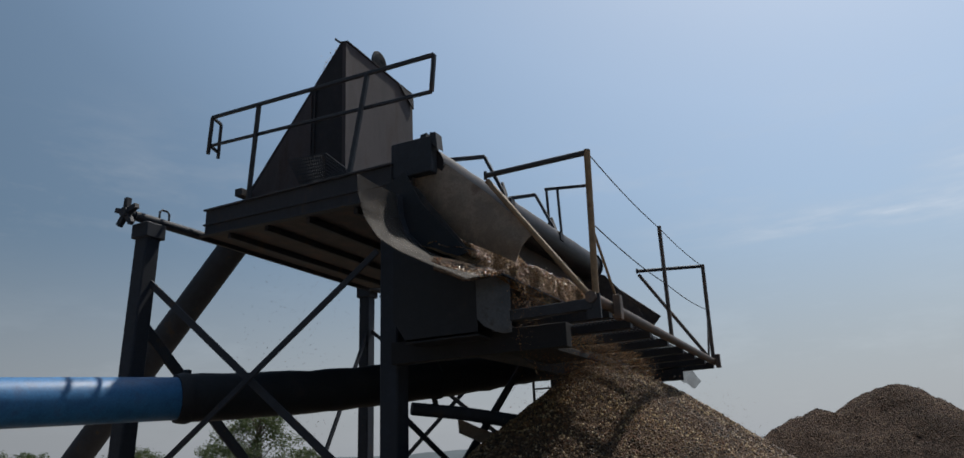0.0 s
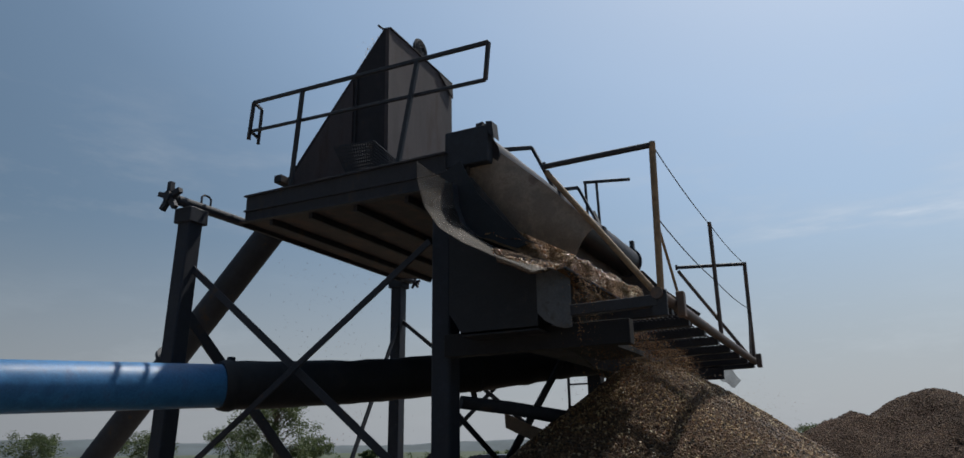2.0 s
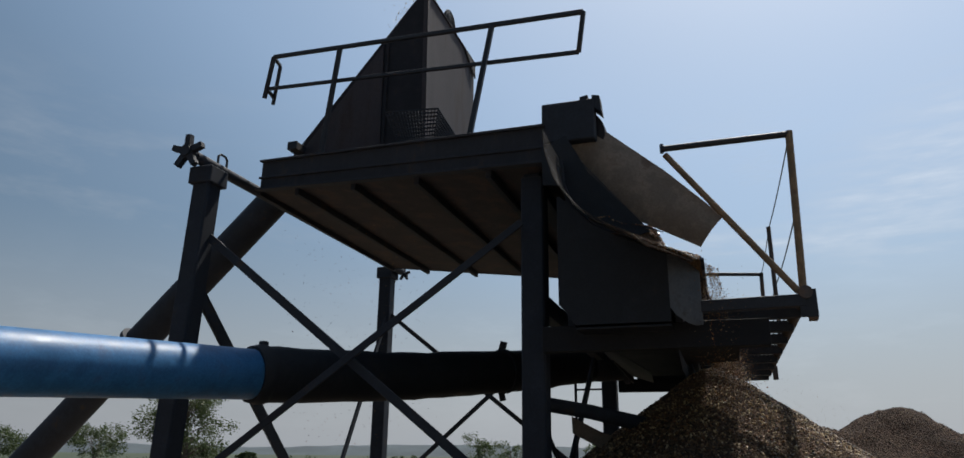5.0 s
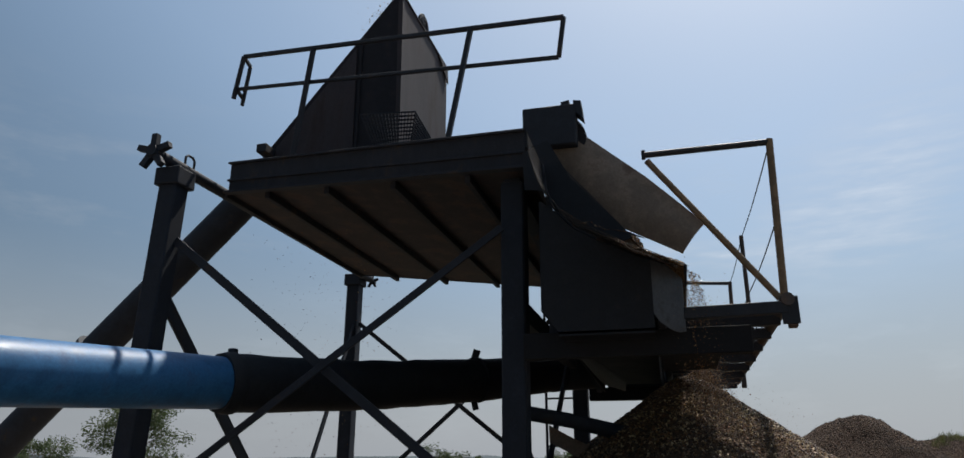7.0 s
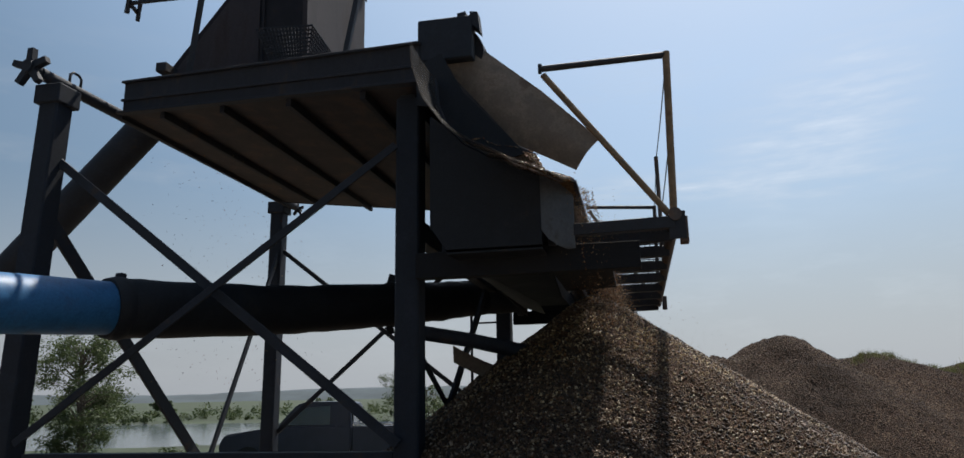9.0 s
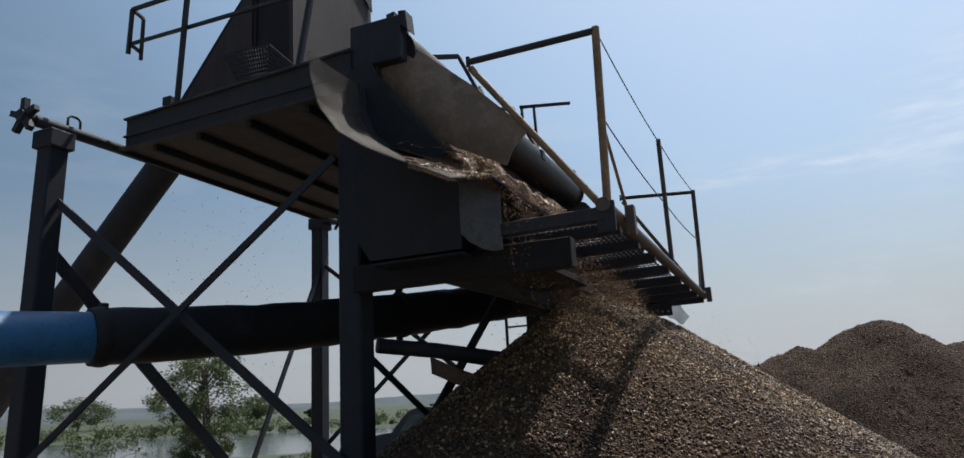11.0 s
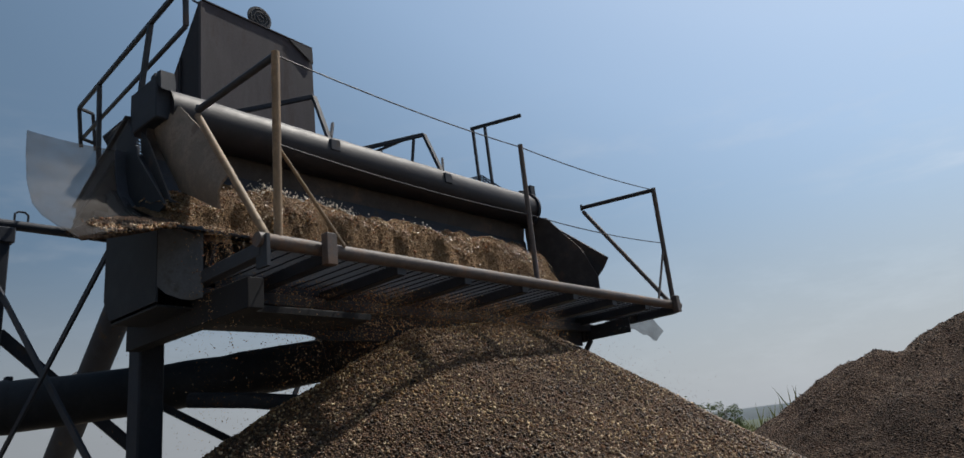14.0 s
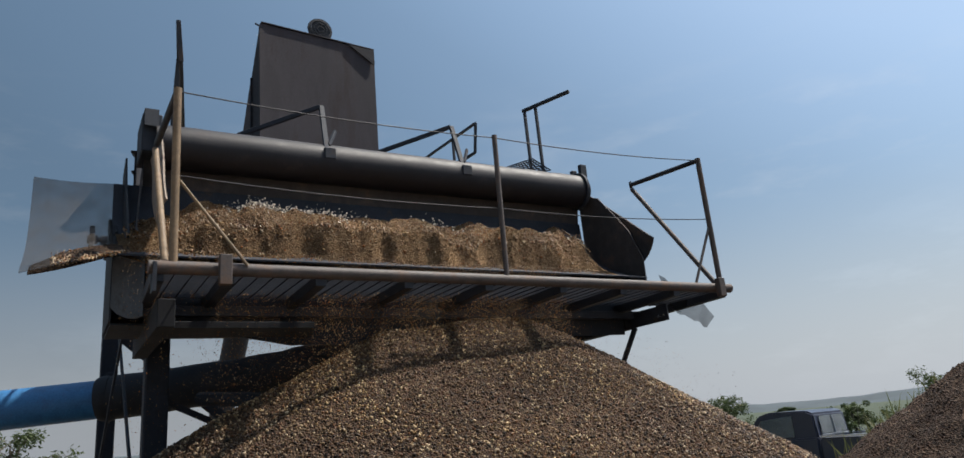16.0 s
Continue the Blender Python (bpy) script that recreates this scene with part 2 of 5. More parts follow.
# ---- builders ----
def part(name, bm, material, parent=None, label="", smooth=False):
    """Links a bmesh as one mesh object, under a thing or a part if one is given."""
    me = bpy.data.meshes.new(name)
    bmesh.ops.recalc_face_normals(bm, faces=bm.faces[:])
    bm.to_mesh(me)
    bm.free()
    if smooth:
        me.polygons.foreach_set("use_smooth", [True] * len(me.polygons))
        me.set_sharp_from_angle(angle=radians(35))
    me.materials.append(material)
    ob = new(name, me)
    if parent:
        ob.parent = parent
        if parent.type == 'EMPTY':
            ob.matrix_parent_inverse = Matrix.Translation(-parent.location)
    if label:
        ob["label"] = label
    return ob


def thing(name, base, label, category, group="", kind=""):
    ob = new(name)
    ob.location = base
    ob.empty_display_size = 0.1
    return tagged(ob, label, category, group, kind)


def bevel_all(bm, w=0.006, seg=1):
    bmesh.ops.bevel(bm, geom=bm.edges[:], offset=w, segments=seg, affect='EDGES', clamp_overlap=True)


def box(lo, hi, bev=0.005, bm=None):
    own = bm is None
    bm = bm or bmesh.new()
    r = bmesh.ops.create_cube(bm, size=1)
    for v in r["verts"]:
        v.co = Vector([lo[i] + (v.co[i] + 0.5) * (hi[i] - lo[i]) for i in range(3)])
    if bev and own:
        bevel_all(bm, bev)
    return bm


def bar(p0, p1, w, h, up=(0, 0, 1), bev=0.003, bm=None):
    """A rectangular bar from p0 to p1; h lies along up."""
    own = bm is None
    bm = bm or bmesh.new()
    p0, p1 = Vector(p0), Vector(p1)
    d = (p1 - p0).normalized()
    s = d.cross(Vector(up))
    if s.length < 1e-4:
        s = d.cross(Vector((0, 1, 0)))
    s.normalize()
    u = s.cross(d).normalized()
    vs = [[bm.verts.new(p + s * (a * w / 2) + u * (b * h / 2)) for a, b in ((-1, -1), (1, -1), (1, 1), (-1, 1))] for p in (p0, p1)]
    bm.faces.new(vs[0][::-1])
    bm.faces.new(vs[1])
    for i in range(4):
        j = (i + 1) % 4
        bm.faces.new((vs[0][i], vs[0][j], vs[1][j], vs[1][i]))
    if bev and own:
        bmesh.ops.recalc_face_normals(bm, faces=bm.faces[:])
        bevel_all(bm, bev)
    return bm


def sweep(points, radius, seg=12, bm=None, closed=True, wob=0.0):
    """A round tube through points; radius may be a list."""
    bm = bm or bmesh.new()
    pts = [Vector(p) for p in points]
    rad = radius if isinstance(radius, (list, tuple)) else [radius] * len(pts)
    rings, ref = [], None
    for i, p in enumerate(pts):
        d = (pts[min(i + 1, len(pts) - 1)] - pts[max(i - 1, 0)]).normalized()
        if ref is None:
            ref = d.orthogonal().normalized()
        ref = (ref - d * ref.dot(d)).normalized()
        o = d.cross(ref)
        ring = []
        for k in range(seg):
            a = 2 * math.pi * k / seg
            r = rad[i]
            if wob:
                r += wob * noise.noise(p * 7 + Vector((math.cos(a), math.sin(a), 0)) * 1.3)
            ring.append(bm.verts.new(p + ref * (r * math.cos(a)) + o * (r * math.sin(a))))
        rings.append(ring)
    for a, b in zip(rings, rings[1:]):
        for k in range(seg):
            bm.faces.new((a[k], a[(k + 1) % seg], b[(k + 1) % seg], b[k]))
    if closed:
        bm.faces.new(rings[0][::-1])
        bm.faces.new(rings[-1])
    return bm


def tube(p0, p1, r, seg=12, bm=None):
    return sweep([p0, p1], r, seg, bm)


def slab(poly, push, bm=None, bev=0.0):
    """A plate: a polygon of 3D points, thickened by the vector push."""
    own = bm is None
    bm = bm or bmesh.new()
    a = [bm.verts.new(p) for p in poly]
    b = [bm.verts.new(Vector(p) + Vector(push)) for p in poly]
    bm.faces.new(a)
    bm.faces.new(b[::-1])
    n = len(poly)
    for i in range(n):
        bm.faces.new((a[i], b[i], b[(i + 1) % n], a[(i + 1) % n]))
    if bev and own:
        bmesh.ops.recalc_face_normals(bm, faces=bm.faces[:])
        bevel_all(bm, bev)
    return bm


def angle_bar(p0, p1, leg, t, a, b, bm=None):
    """An L section from p0 to p1 with legs along the vectors a and b."""
    a, b = Vector(a).normalized(), Vector(b).normalized()
    prof = [(0, 0), (leg, 0), (leg, t), (t, t), (t, leg), (0, leg)]
    bm = bm or bmesh.new()
    rs = [[bm.verts.new(Vector(p) + a * x + b * y) for x, y in prof] for p in (p0, p1)]
    bm.faces.new(rs[0])
    bm.faces.new(rs[1][::-1])
    for i in range(6):
        j = (i + 1) % 6
        bm.faces.new((rs[0][i], rs[0][j], rs[1][j], rs[1][i]))
    return bm


def grid_sheet(nu, nv, fn, thick=None):
    """A surface fn(u, v) over nu x nv cells; thick: a function of the point's normal offset."""
    bm = bmesh.new()
    rows = [[bm.verts.new(fn(i / nu, j / nv)) for j in range(nv + 1)] for i in range(nu + 1)]
    for i in range(nu):
        for j in range(nv):
            bm.faces.new((rows[i][j], rows[i + 1][j], rows[i + 1][j + 1], rows[i][j + 1]))
    if thick:
        bmesh.ops.recalc_face_normals(bm, faces=bm.faces[:])
        bmesh.ops.solidify(bm, geom=bm.faces[:], thickness=thick)
    return bm


def scatter(name, places, sizes, material, label, category, seed=1, flat=0.7):
    """Many loose stones as one mesh: jittered eight-sided lumps."""
    rng = np.random.default_rng(seed)
    P = np.asarray(places, float)
    n = len(P)
    S = np.asarray(sizes, float)
    base = np.array([[1, 0, 0], [-1, 0, 0], [0, 1, 0], [0, -1, 0], [0, 0, 1], [0, 0, -1]], float)
    tri = np.array([[0, 2, 4], [2, 1, 4], [1, 3, 4], [3, 0, 4], [2, 0, 5], [1, 2, 5], [3, 1, 5], [0, 3, 5]])
    rot = np.linalg.qr(rng.normal(size=(n, 3, 3)))[0]
    v = base[None] * rng.uniform(0.55, 1.1, (n, 6, 1)) * np.array([1, 0.85, flat])
    v = np.einsum('nij,nkj->nki', rot, v) * S[:, None, None] + P[:, None, :]
    faces = (tri[None] + 6 * np.arange(n)[:, None, None]).reshape(-1, 3)
    me = bpy.data.meshes.new(name)
    me.vertices.add(6 * n)
    me.vertices.foreach_set("co", v.reshape(-1).astype(np.float32))
    me.loops.add(24 * n)
    me.loops.foreach_set("vertex_index", faces.reshape(-1).astype(np.int32))
    me.polygons.add(8 * n)
    me.polygons.foreach_set("loop_start", np.arange(0, 24 * n, 3, dtype=np.int32))
    me.update(calc_edges=True)
    me.materials.append(material)
    return tagged(new(name, me), label, category, kind="stuff")


# ---- ground, river, distance ----
def ground_z(x, y):
    """Level yard that falls to the river bank."""
    d = math.hypot(x + 3, y - 5)
    a = -0.45 * (x + 3) + 0.89 * (y - 5)
    s = min(1, max(0, (a - 40) / 8))
    s = s * s * (3 - 2 * s)
    return -1.4 * s - 1.0 * min(1, max(0, (a - 5) / 13)) + 0.04 * noise.noise(Vector((x * 0.5, y * 0.5, 0)))


def build_ground():
    bm = bmesh.new()
    ticks = [-3000, -1200, -500, -250, -140, -90, -60] + [-45 + 1.5 * i for i in range(74)] + [72, 90, 140, 250, 500, 1200, 3000]
    rows = []
    for x in ticks:
        row = []
        for y in ticks:
            z = ground_z(x, y)
            a = -0.45 * (x + 3) + 0.89 * (y - 5)
            far = min(1, max(0, (a - 117) / 9))
            z += far * 2.0
            row.append(bm.verts.new((x, y, z)))
        rows.append(row)
    for i in range(len(ticks) - 1):
        for j in range(len(ticks) - 1):
            bm.faces.new((rows[i][j], rows[i + 1][j], rows[i + 1][j + 1], rows[i][j + 1]))
    ob = part("ground", bm, M_EARTH, smooth=True)
    ob.data.materials.append(M_GRASSGROUND)
    for p in ob.data.polygons:
        c = p.center
        if -0.45 * (c.x + 3) + 0.89 * (c.y - 5) > 14 or abs(c.x) > 60 or abs(c.y) > 60:
            p.material_index = 1
    tagged(ob, "sandy gravel yard and green river meadows", "ground", kind="structure")


build_ground()
bm = bmesh.new()
ax, ay = Vector((-0.45, 0.89, 0)).normalized(), Vector((0.89, 0.45, 0)).normalized()
o = Vector((-3, 5, -1.95))
quad = [o + ax * a + ay * b for a, b in ((41, -900), (41, 900), (122, 900), (122, -900))]
bm.faces.new([bm.verts.new(p) for p in quad])
tagged(part("water", bm, M_WATER), "calm grey river reflecting the pale sky", "water", kind="structure")


def far_ridge(name, dist, height, a0, a1, material, label, seed):
    """A low wooded ridge on the horizon."""
    bm = bmesh.new()
    n = 140
    prev = None
    for i in range(n + 1):
        a = radians(a0 + (a1 - a0) * i / n)
        dv = Vector((-math.sin(a), math.cos(a), 0))
        h = height * (0.65 + 0.5 * noise.noise(Vector((i * 0.06, seed, 0))) + 0.12 * noise.noise(Vector((i * 0.7, seed, 3))))
        row = [bm.verts.new(dv * (dist + k) + Vector((0, 0, z))) for k, z in ((-60, -3), (0, h * 0.85), (40, h), (160, -3))]
        if prev:
            for k in range(3):
                bm.faces.new((prev[k], row[k], row[k + 1], prev[k + 1]))
        prev = row
    tagged(part(name, bm, material, smooth=True), label, "hills", kind="structure")


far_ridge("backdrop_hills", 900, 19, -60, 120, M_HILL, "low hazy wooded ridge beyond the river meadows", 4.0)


# ---- support frame ----
def support_frame():
    f = thing("support_frame", (-5.0, 6.6, 0), "dark blue-black steel support frame with crossed braces", "steel frame")
    for cx, cy, top in ((-6.425, 4.525, 3.885), (-6.62, 8.56, 4.005), (-3.56, 4.68, 3.55), (-3.60, 8.45, 3.50)):
        h = 0.085
        lean = -0.095 if cx < -6 and cy < 6 else 0.0
        foot = Vector((cx + lean * (1 + 0.6 / top), cy, -0.6))
        col = part("column", bar(foot, (cx, cy, top), 2 * h, 2 * h, up=(0, 1, 0), bev=0.012), M_COLUMN, f)
        if cx < -6:
            part("cap", box((cx - 0.115, cy - 0.115, top - 0.14), (cx + 0.115, cy + 0.115, top + 0.012), 0.008), M_COLUMN, col)
        part("foot_plate", box((cx + lean - 0.18, cy - 0.18, -0.02), (cx + lean + 0.18, cy + 0.18, 0.025), 0.004), M_COLUMN, col)
    braces = [
        # front
        ((-6.36, 4.55, 3.29), (-3.60, 4.565, 1.18), 0.02, 0.068), ((-3.62, 4.525, 3.17), (-6.36, 4.44, 1.20), 0.02, 0.055),
        # left side
        ((-6.48, 4.61, 2.89), (-6.55, 8.02, -0.05), 0.03, 0.12), ((-6.58, 8.55, 3.40), (-6.57, 6.75, 0.05), 0.03, 0.06),
        # back
        ((-6.54, 8.56, 3.36), (-3.68, 8.48, 1.16), 0.02, 0.055), ((-3.68, 8.52, 3.50), (-6.54, 8.60, 1.07), 0.02, 0.055),
        # right side
        ((-3.54, 4.76, 0.75), (-3.62, 8.36, 3.2), 0.03, 0.085), ((-3.60, 4.78, 1.9), (-3.58, 8.36, 0.1), 0.02, 0.05),
    ]
    for a, b, w, h in braces:
        d = (Vector(b) - Vector(a)).normalized()
        side = Vector((0, 1, 0)) if abs(d.x) > abs(d.y) else Vector((1, 0, 0))
        part("brace", bar(a, b, w, h, up=d.cross(side), bev=0.003), M_STEEL, f)
    beams = [
        ((-3.47, 4.55, 2.31), (-2.02, 4.55, 2.31), 0.10, 0.17), ((-3.52, 8.65, 2.37), (-2.60, 8.65, 2.37), 0.10, 0.15),
        ((-3.56, 4.77, 2.62), (-3.57, 7.55, 2.62), 0.10, 0.15),
        ((-3.56, 4.77, 0.55), (-3.58, 8.36, 0.55), 0.10, 0.12), ((-6.33, 4.53, 1.07), (-3.65, 4.66, 1.07), 0.10, 0.12),
    ]
    for a, b, w, h in beams:
        part("crossbeam", bar(a, b, w, h, bev=0.004), M_WETDARK if b[0] > -3 else M_STEEL, f)
    # stub with two bolt holes at the far end of the deck
    bm = slab([(-2.60, 8.66, 2.30), (-2.10, 8.66, 2.30), (-2.10, 8.66, 2.44), (-2.60, 8.66, 2.44)], (0, 0.012, 0))
    stub = part("end_plate", bm, M_STEEL, f)
    for x in (-2.14, -2.20):
        part("bolt", tube((x, 8.64, 2.345), (x, 8.685, 2.345), 0.012, 10), M_CHROME, stub, "bright bolt")
    part("strut", bar((-2.58, 8.70, 2.31), (-2.86, 8.70, 1.95), 0.03, 0.045), M_STEEL, f)
    # pads on which the tray rests
    part("bearer", bar((-3.56, 4.60, 3.52), (-3.60, 8.54, 3.47), 0.12, 0.10), M_STEEL, f)
    return f


support_frame()


def cross_pipe():
    p = [(-3.60, 5.0, 1.92), (-3.3, 5.3, 1.88), (-2.95, 5.6, 1.80), (-2.6, 5.9, 1.72)]
    ob = part("drain_pipe", sweep(p, 0.055, 12, wob=0.012), M_STEEL, smooth=True)
    tagged(ob, "crusted dark drain pipe running from the column into the gravel", "pipe")


cross_pipe()


def axle():
    a = thing("tilt_shaft", (-6.46, 6.4, 3.93), "dark tilting shaft with star handwheels lying on the columns", "shaft")
    part("shaft", tube((-6.46, 4.36, 3.965), (-6.46, 8.66, 3.985), 0.05, 14), M_STEEL, a, smooth=True)
    part("thin_end", tube((-6.46, 4.24, 3.97), (-6.46, 4.40, 3.97), 0.028, 12), M_STEEL, a, smooth=True)
    for y, s in ((4.25, 1.0), (8.74, 0.6)):
        bm = bmesh.new()
        prof = []
        for k in range(20):
            ang = 2 * math.pi * (k + 0.5) / 20
            r = (0.155 if k % 4 in (0, 1) else 0.06) * s
            prof.append((-6.46 + r * math.cos(ang), y, 3.97 + r * math.sin(ang)))
        slab(prof, (0, 0.05 * s, 0), bm)
        wheel = part("handwheel", bm, M_STEEL, a)
        part("hub", tube((-6.46, y - 0.02, 3.97), (-6.46, y + 0.09, 3.97), 0.05 * s, 12), M_STEEL, wheel, smooth=True)
    pts = [(-6.46, 4.66, 3.99), (-6.46, 4.66, 4.09), (-6.46, 4.69, 4.115), (-6.46, 4.75, 4.115), (-6.46, 4.78, 4.09), (-6.46, 4.78, 3.99)]
    part("lifting_eye", sweep(pts, 0.011, 8), M_STEEL, a, smooth=True)


axle()


# ---- tray ----
def tray_top(x):
    return 4.233 - (x + 6.374) * 0.1235


def tray():
    t = thing("slurry_tray", (-4.9, 6.4, 3.55), "shallow sloping steel tray with rusty underside on the frame", "tray")
    FL, FR, BR, BL = (-6.374, 5.185), (-3.43, 4.445), (-3.40, 8.30), (-6.40, 8.30)

    def wall(a, b, push, drop=0.30, name="side_wall"):
        za, zb = tray_top(a[0]), tray_top(b[0])
        poly = [(*a, za), (*b, zb), (*b, zb - drop), (*a, za - drop)]
        return part(name, slab(poly, push, bev=0.004), M_TRAY, t)

    fw = wall(FL, FR, (0.003, 0.012, 0), name="front_wall")
    wall(FL, BL, (0.012, 0, 0))
    wall(BL, BR, (0, -0.012, 0), name="back_wall")
    # rim and foot angles of the front wall
    for dz, out in ((0.0, 0.04), (-0.30, 0.07), (-0.17, 0.03)):
        a = Vector((*FL, tray_top(FL[0]) + dz))
        b = Vector((*FR, tray_top(FR[0]) + dz))
        part("edge_angle", bar(a - Vector((0.01, out / 2 - 0.01, 0)), b - Vector((-0.01, out / 2 - 0.01, 0)), out, 0.02, bev=0.003), M_TRAY, fw)
    poly = [(x, y, tray_top(x) - 0.29) for x, y in (FL, FR, BR, BL)]
    part("floor_plate", slab(poly, (0, 0, 0.012)), M_TRAYFLOOR, t, "rust-brown floor plate")
    for k in range(4):
        u = (k + 0.7) / 4.4
        xa, ya = FL[0] + (FR[0] - FL[0]) * u, FL[1] + (FR[1] - FL[1]) * u
        a, b = Vector((xa, ya + 0.03, tray_top(xa) - 0.325)), Vector((xa + 0.02, 8.26, tray_top(xa) - 0.325))
        part("rib", bar(a, b, 0.045, 0.065), M_TRAY, t)
    # angle along the left edge
    part("edge_angle", bar((-6.385, 5.18, 3.92), (-6.405, 8.30, 3.92), 0.03, 0.05), M_TRAY, t)
    # outlet sheet from the tray down to the screen
    part("outlet_sheet", slab([(-3.43, 4.46, 3.58), (-3.40, 8.28, 3.58), (-3.32, 8.28, 3.40), (-3.32, 4.46, 3.40)], (0.01, 0, 0.004)), M_TRAY, t)


tray()


def hood():
    h = thing("feed_hood", (-5.6, 6.5, 3.95), "tall three-sided rusty brown sheet hood on the tray", "hood")
    y0, y1 = 5.82, 7.19
    zf = 3.93
    prof = [(-6.66, 4.34), (-5.06, 6.29), (-4.98, 6.27), (-4.95, zf + 0.06), (-6.66, zf + 0.33)]
    part("front_panel", slab([(x, y0, z) for x, z in prof], (0, 0.012, 0)), M_HOOD_DARK, h, "dark front panel")
    part("side_panel", slab([(-4.98, y0 - 0.015, 6.27), (-4.93, y1, 6.17), (-4.92, y1, zf + 0.02), (-4.95, y0 - 0.015, zf + 0.03)], (-0.012, 0, 0)), M_HOOD, h)
    part("slope_panel", slab([(-5.06, y0, 6.30), (-6.66, y0, 4.34), (-6.66, y1, 4.32), (-5.02, y1, 6.20)], (0.01, 0, 0.012)), M_HOOD, h)
    part("top_strip", slab([(-5.08, y0, 6.30), (-4.965, y0, 6.28), (-4.915, y1, 6.18), (-5.03, y1, 6.20)], (0, 0, 0.01)), M_HOOD, h)
    part("back_panel", slab([(-6.66, y1 - 0.012, 4.32), (-5.02, y1 - 0.012, 6.19), (-4.94, y1 - 0.012, 6.16), (-4.94, y1 - 0.012, zf), (-6.66, y1 - 0.012, zf + 0.33)], (0, 0.01, 0)), M_HOOD, h)
    # sheet of the front, left of the dark hatch, and the hatch frame
    part("front_cover", slab([(-6.60, y0 - 0.006, 4.30), (-5.47, y0 - 0.006, 5.72), (-5.44, y0 - 0.006, 4.10), (-6.60, y0 - 0.006, 4.25)], (0, -0.01, 0)), M_HOOD, h)
    part("hatch_frame", bar((-5.42, y0 - 0.012, 4.2), (-5.42, y0 - 0.012, 5.78), 0.03, 0.02), M_HOOD_DARK, h)
    part("corner_angle", angle_bar((-4.975, y0 - 0.02, 6.26), (-4.94, y0 - 0.02, 4.0), 0.05, 0.008, (-1, 0, 0), (0, 1, 0)), M_HOOD, h)
    part("corner_gusset", slab([(-4.925, y1 - 0.005, 6.17), (-4.935, y1 - 0.33, 6.19), (-4.915, y1 - 0.005, 5.96)], (0.012, 0, 0)), M_HOOD_DARK, h)
    part("peak_lug", bar((-5.07, y0, 6.29), (-5.13, y0 - 0.03, 6.345), 0.03, 0.02), M_STEEL, h)
    part("bracket", box((-6.42, 5.62, 4.55), (-6.31, 5.80, 4.64), 0.006), M_STEEL, h)
    d = thing("round_lamp", (-5.0, 6.53, 6.21), "round dish lamp with grille standing on the hood edge", "lamp")
    part("dish", sweep([(-5.06, 6.53, 6.36), (-5.04, 6.53, 6.36), (-5.01, 6.53, 6.36), (-4.995, 6.53, 6.36)], [0.06, 0.13, 0.155, 0.15], 24), M_STEEL, d, smooth=True)
    part("bracket", bar((-4.975, 6.53, 6.12), (-5.03, 6.53, 6.30), 0.04, 0.02), M_STEEL, d)
    bm = bmesh.new()
    for r in (0.04, 0.08, 0.12):
        pts = [(-4.988, 6.53 + r * math.cos(2 * math.pi * k / 20), 6.36 + r * math.sin(2 * math.pi * k / 20)) for k in range(21)]
        sweep(pts, 0.006, 6, bm)
    part("grille", bm, M_STEEL, d)


hood()


def inlet_pipe():
    a, b = Vector((-11.35, 6.25, -0.02)), Vector((-6.70, 6.22, 4.465))
    ob = thing("inlet_pipe", a, "large dark inclined steel feed pipe rising into the hood", "pipe")
    part("pipe", tube(a, b, 0.174, 24), M_STEEL, ob, smooth=True)
    d = (b - a).normalized()
    for s in (1.6, 3.9):
        part("flange", tube(a + d * s, a + d * (s + 0.05), 0.225, 24), M_STEEL, ob, smooth=True)


inlet_pipe()


def mesh_basket():
    b = thing("mesh_basket", (-4.65, 5.0, 4.05), "small perforated sheet-metal basket hung on the tray rim", "basket")
    A, B, C, D = (-4.93, 4.86, 4.40), (-4.41, 4.80, 4.33), (-4.40, 5.21, 4.26), (-4.9, 5.26, 4.30)
    A2, B2, C2, D2 = (-4.82, 4.98, 4.08), (-4.50, 4.92, 4.05), (-4.47, 5.18, 4.02), (-4.82, 5.2, 4.04)

    def lattice(p, q, r, s, n, m):
        bm = bmesh.new()
        p, q, r, s = map(Vector, (p, q, r, s))
        for i in range(n + 1):
            u = i / n
            bar(p.lerp(q, u), s.lerp(r, u), 0.008, 0.012, bm=bm)
        for j in range(m + 1):
            v = j / m
            bar(p.lerp(s, v), q.lerp(r, v), 0.008, 0.012, bm=bm)
        return bm

    part("front_mesh", lattice(A, B, B2, A2, 16, 10), M_STEEL, b)
    part("side_mesh", lattice(B, C, C2, B2, 13, 10), M_STEEL, b)
    part("back_mesh", lattice(D, C, C2, D2, 14, 8), M_STEEL, b)
    part("bottom", slab([A2, B2, C2, D2], (0, 0, 0.006)), M_STEEL, b)


mesh_basket()


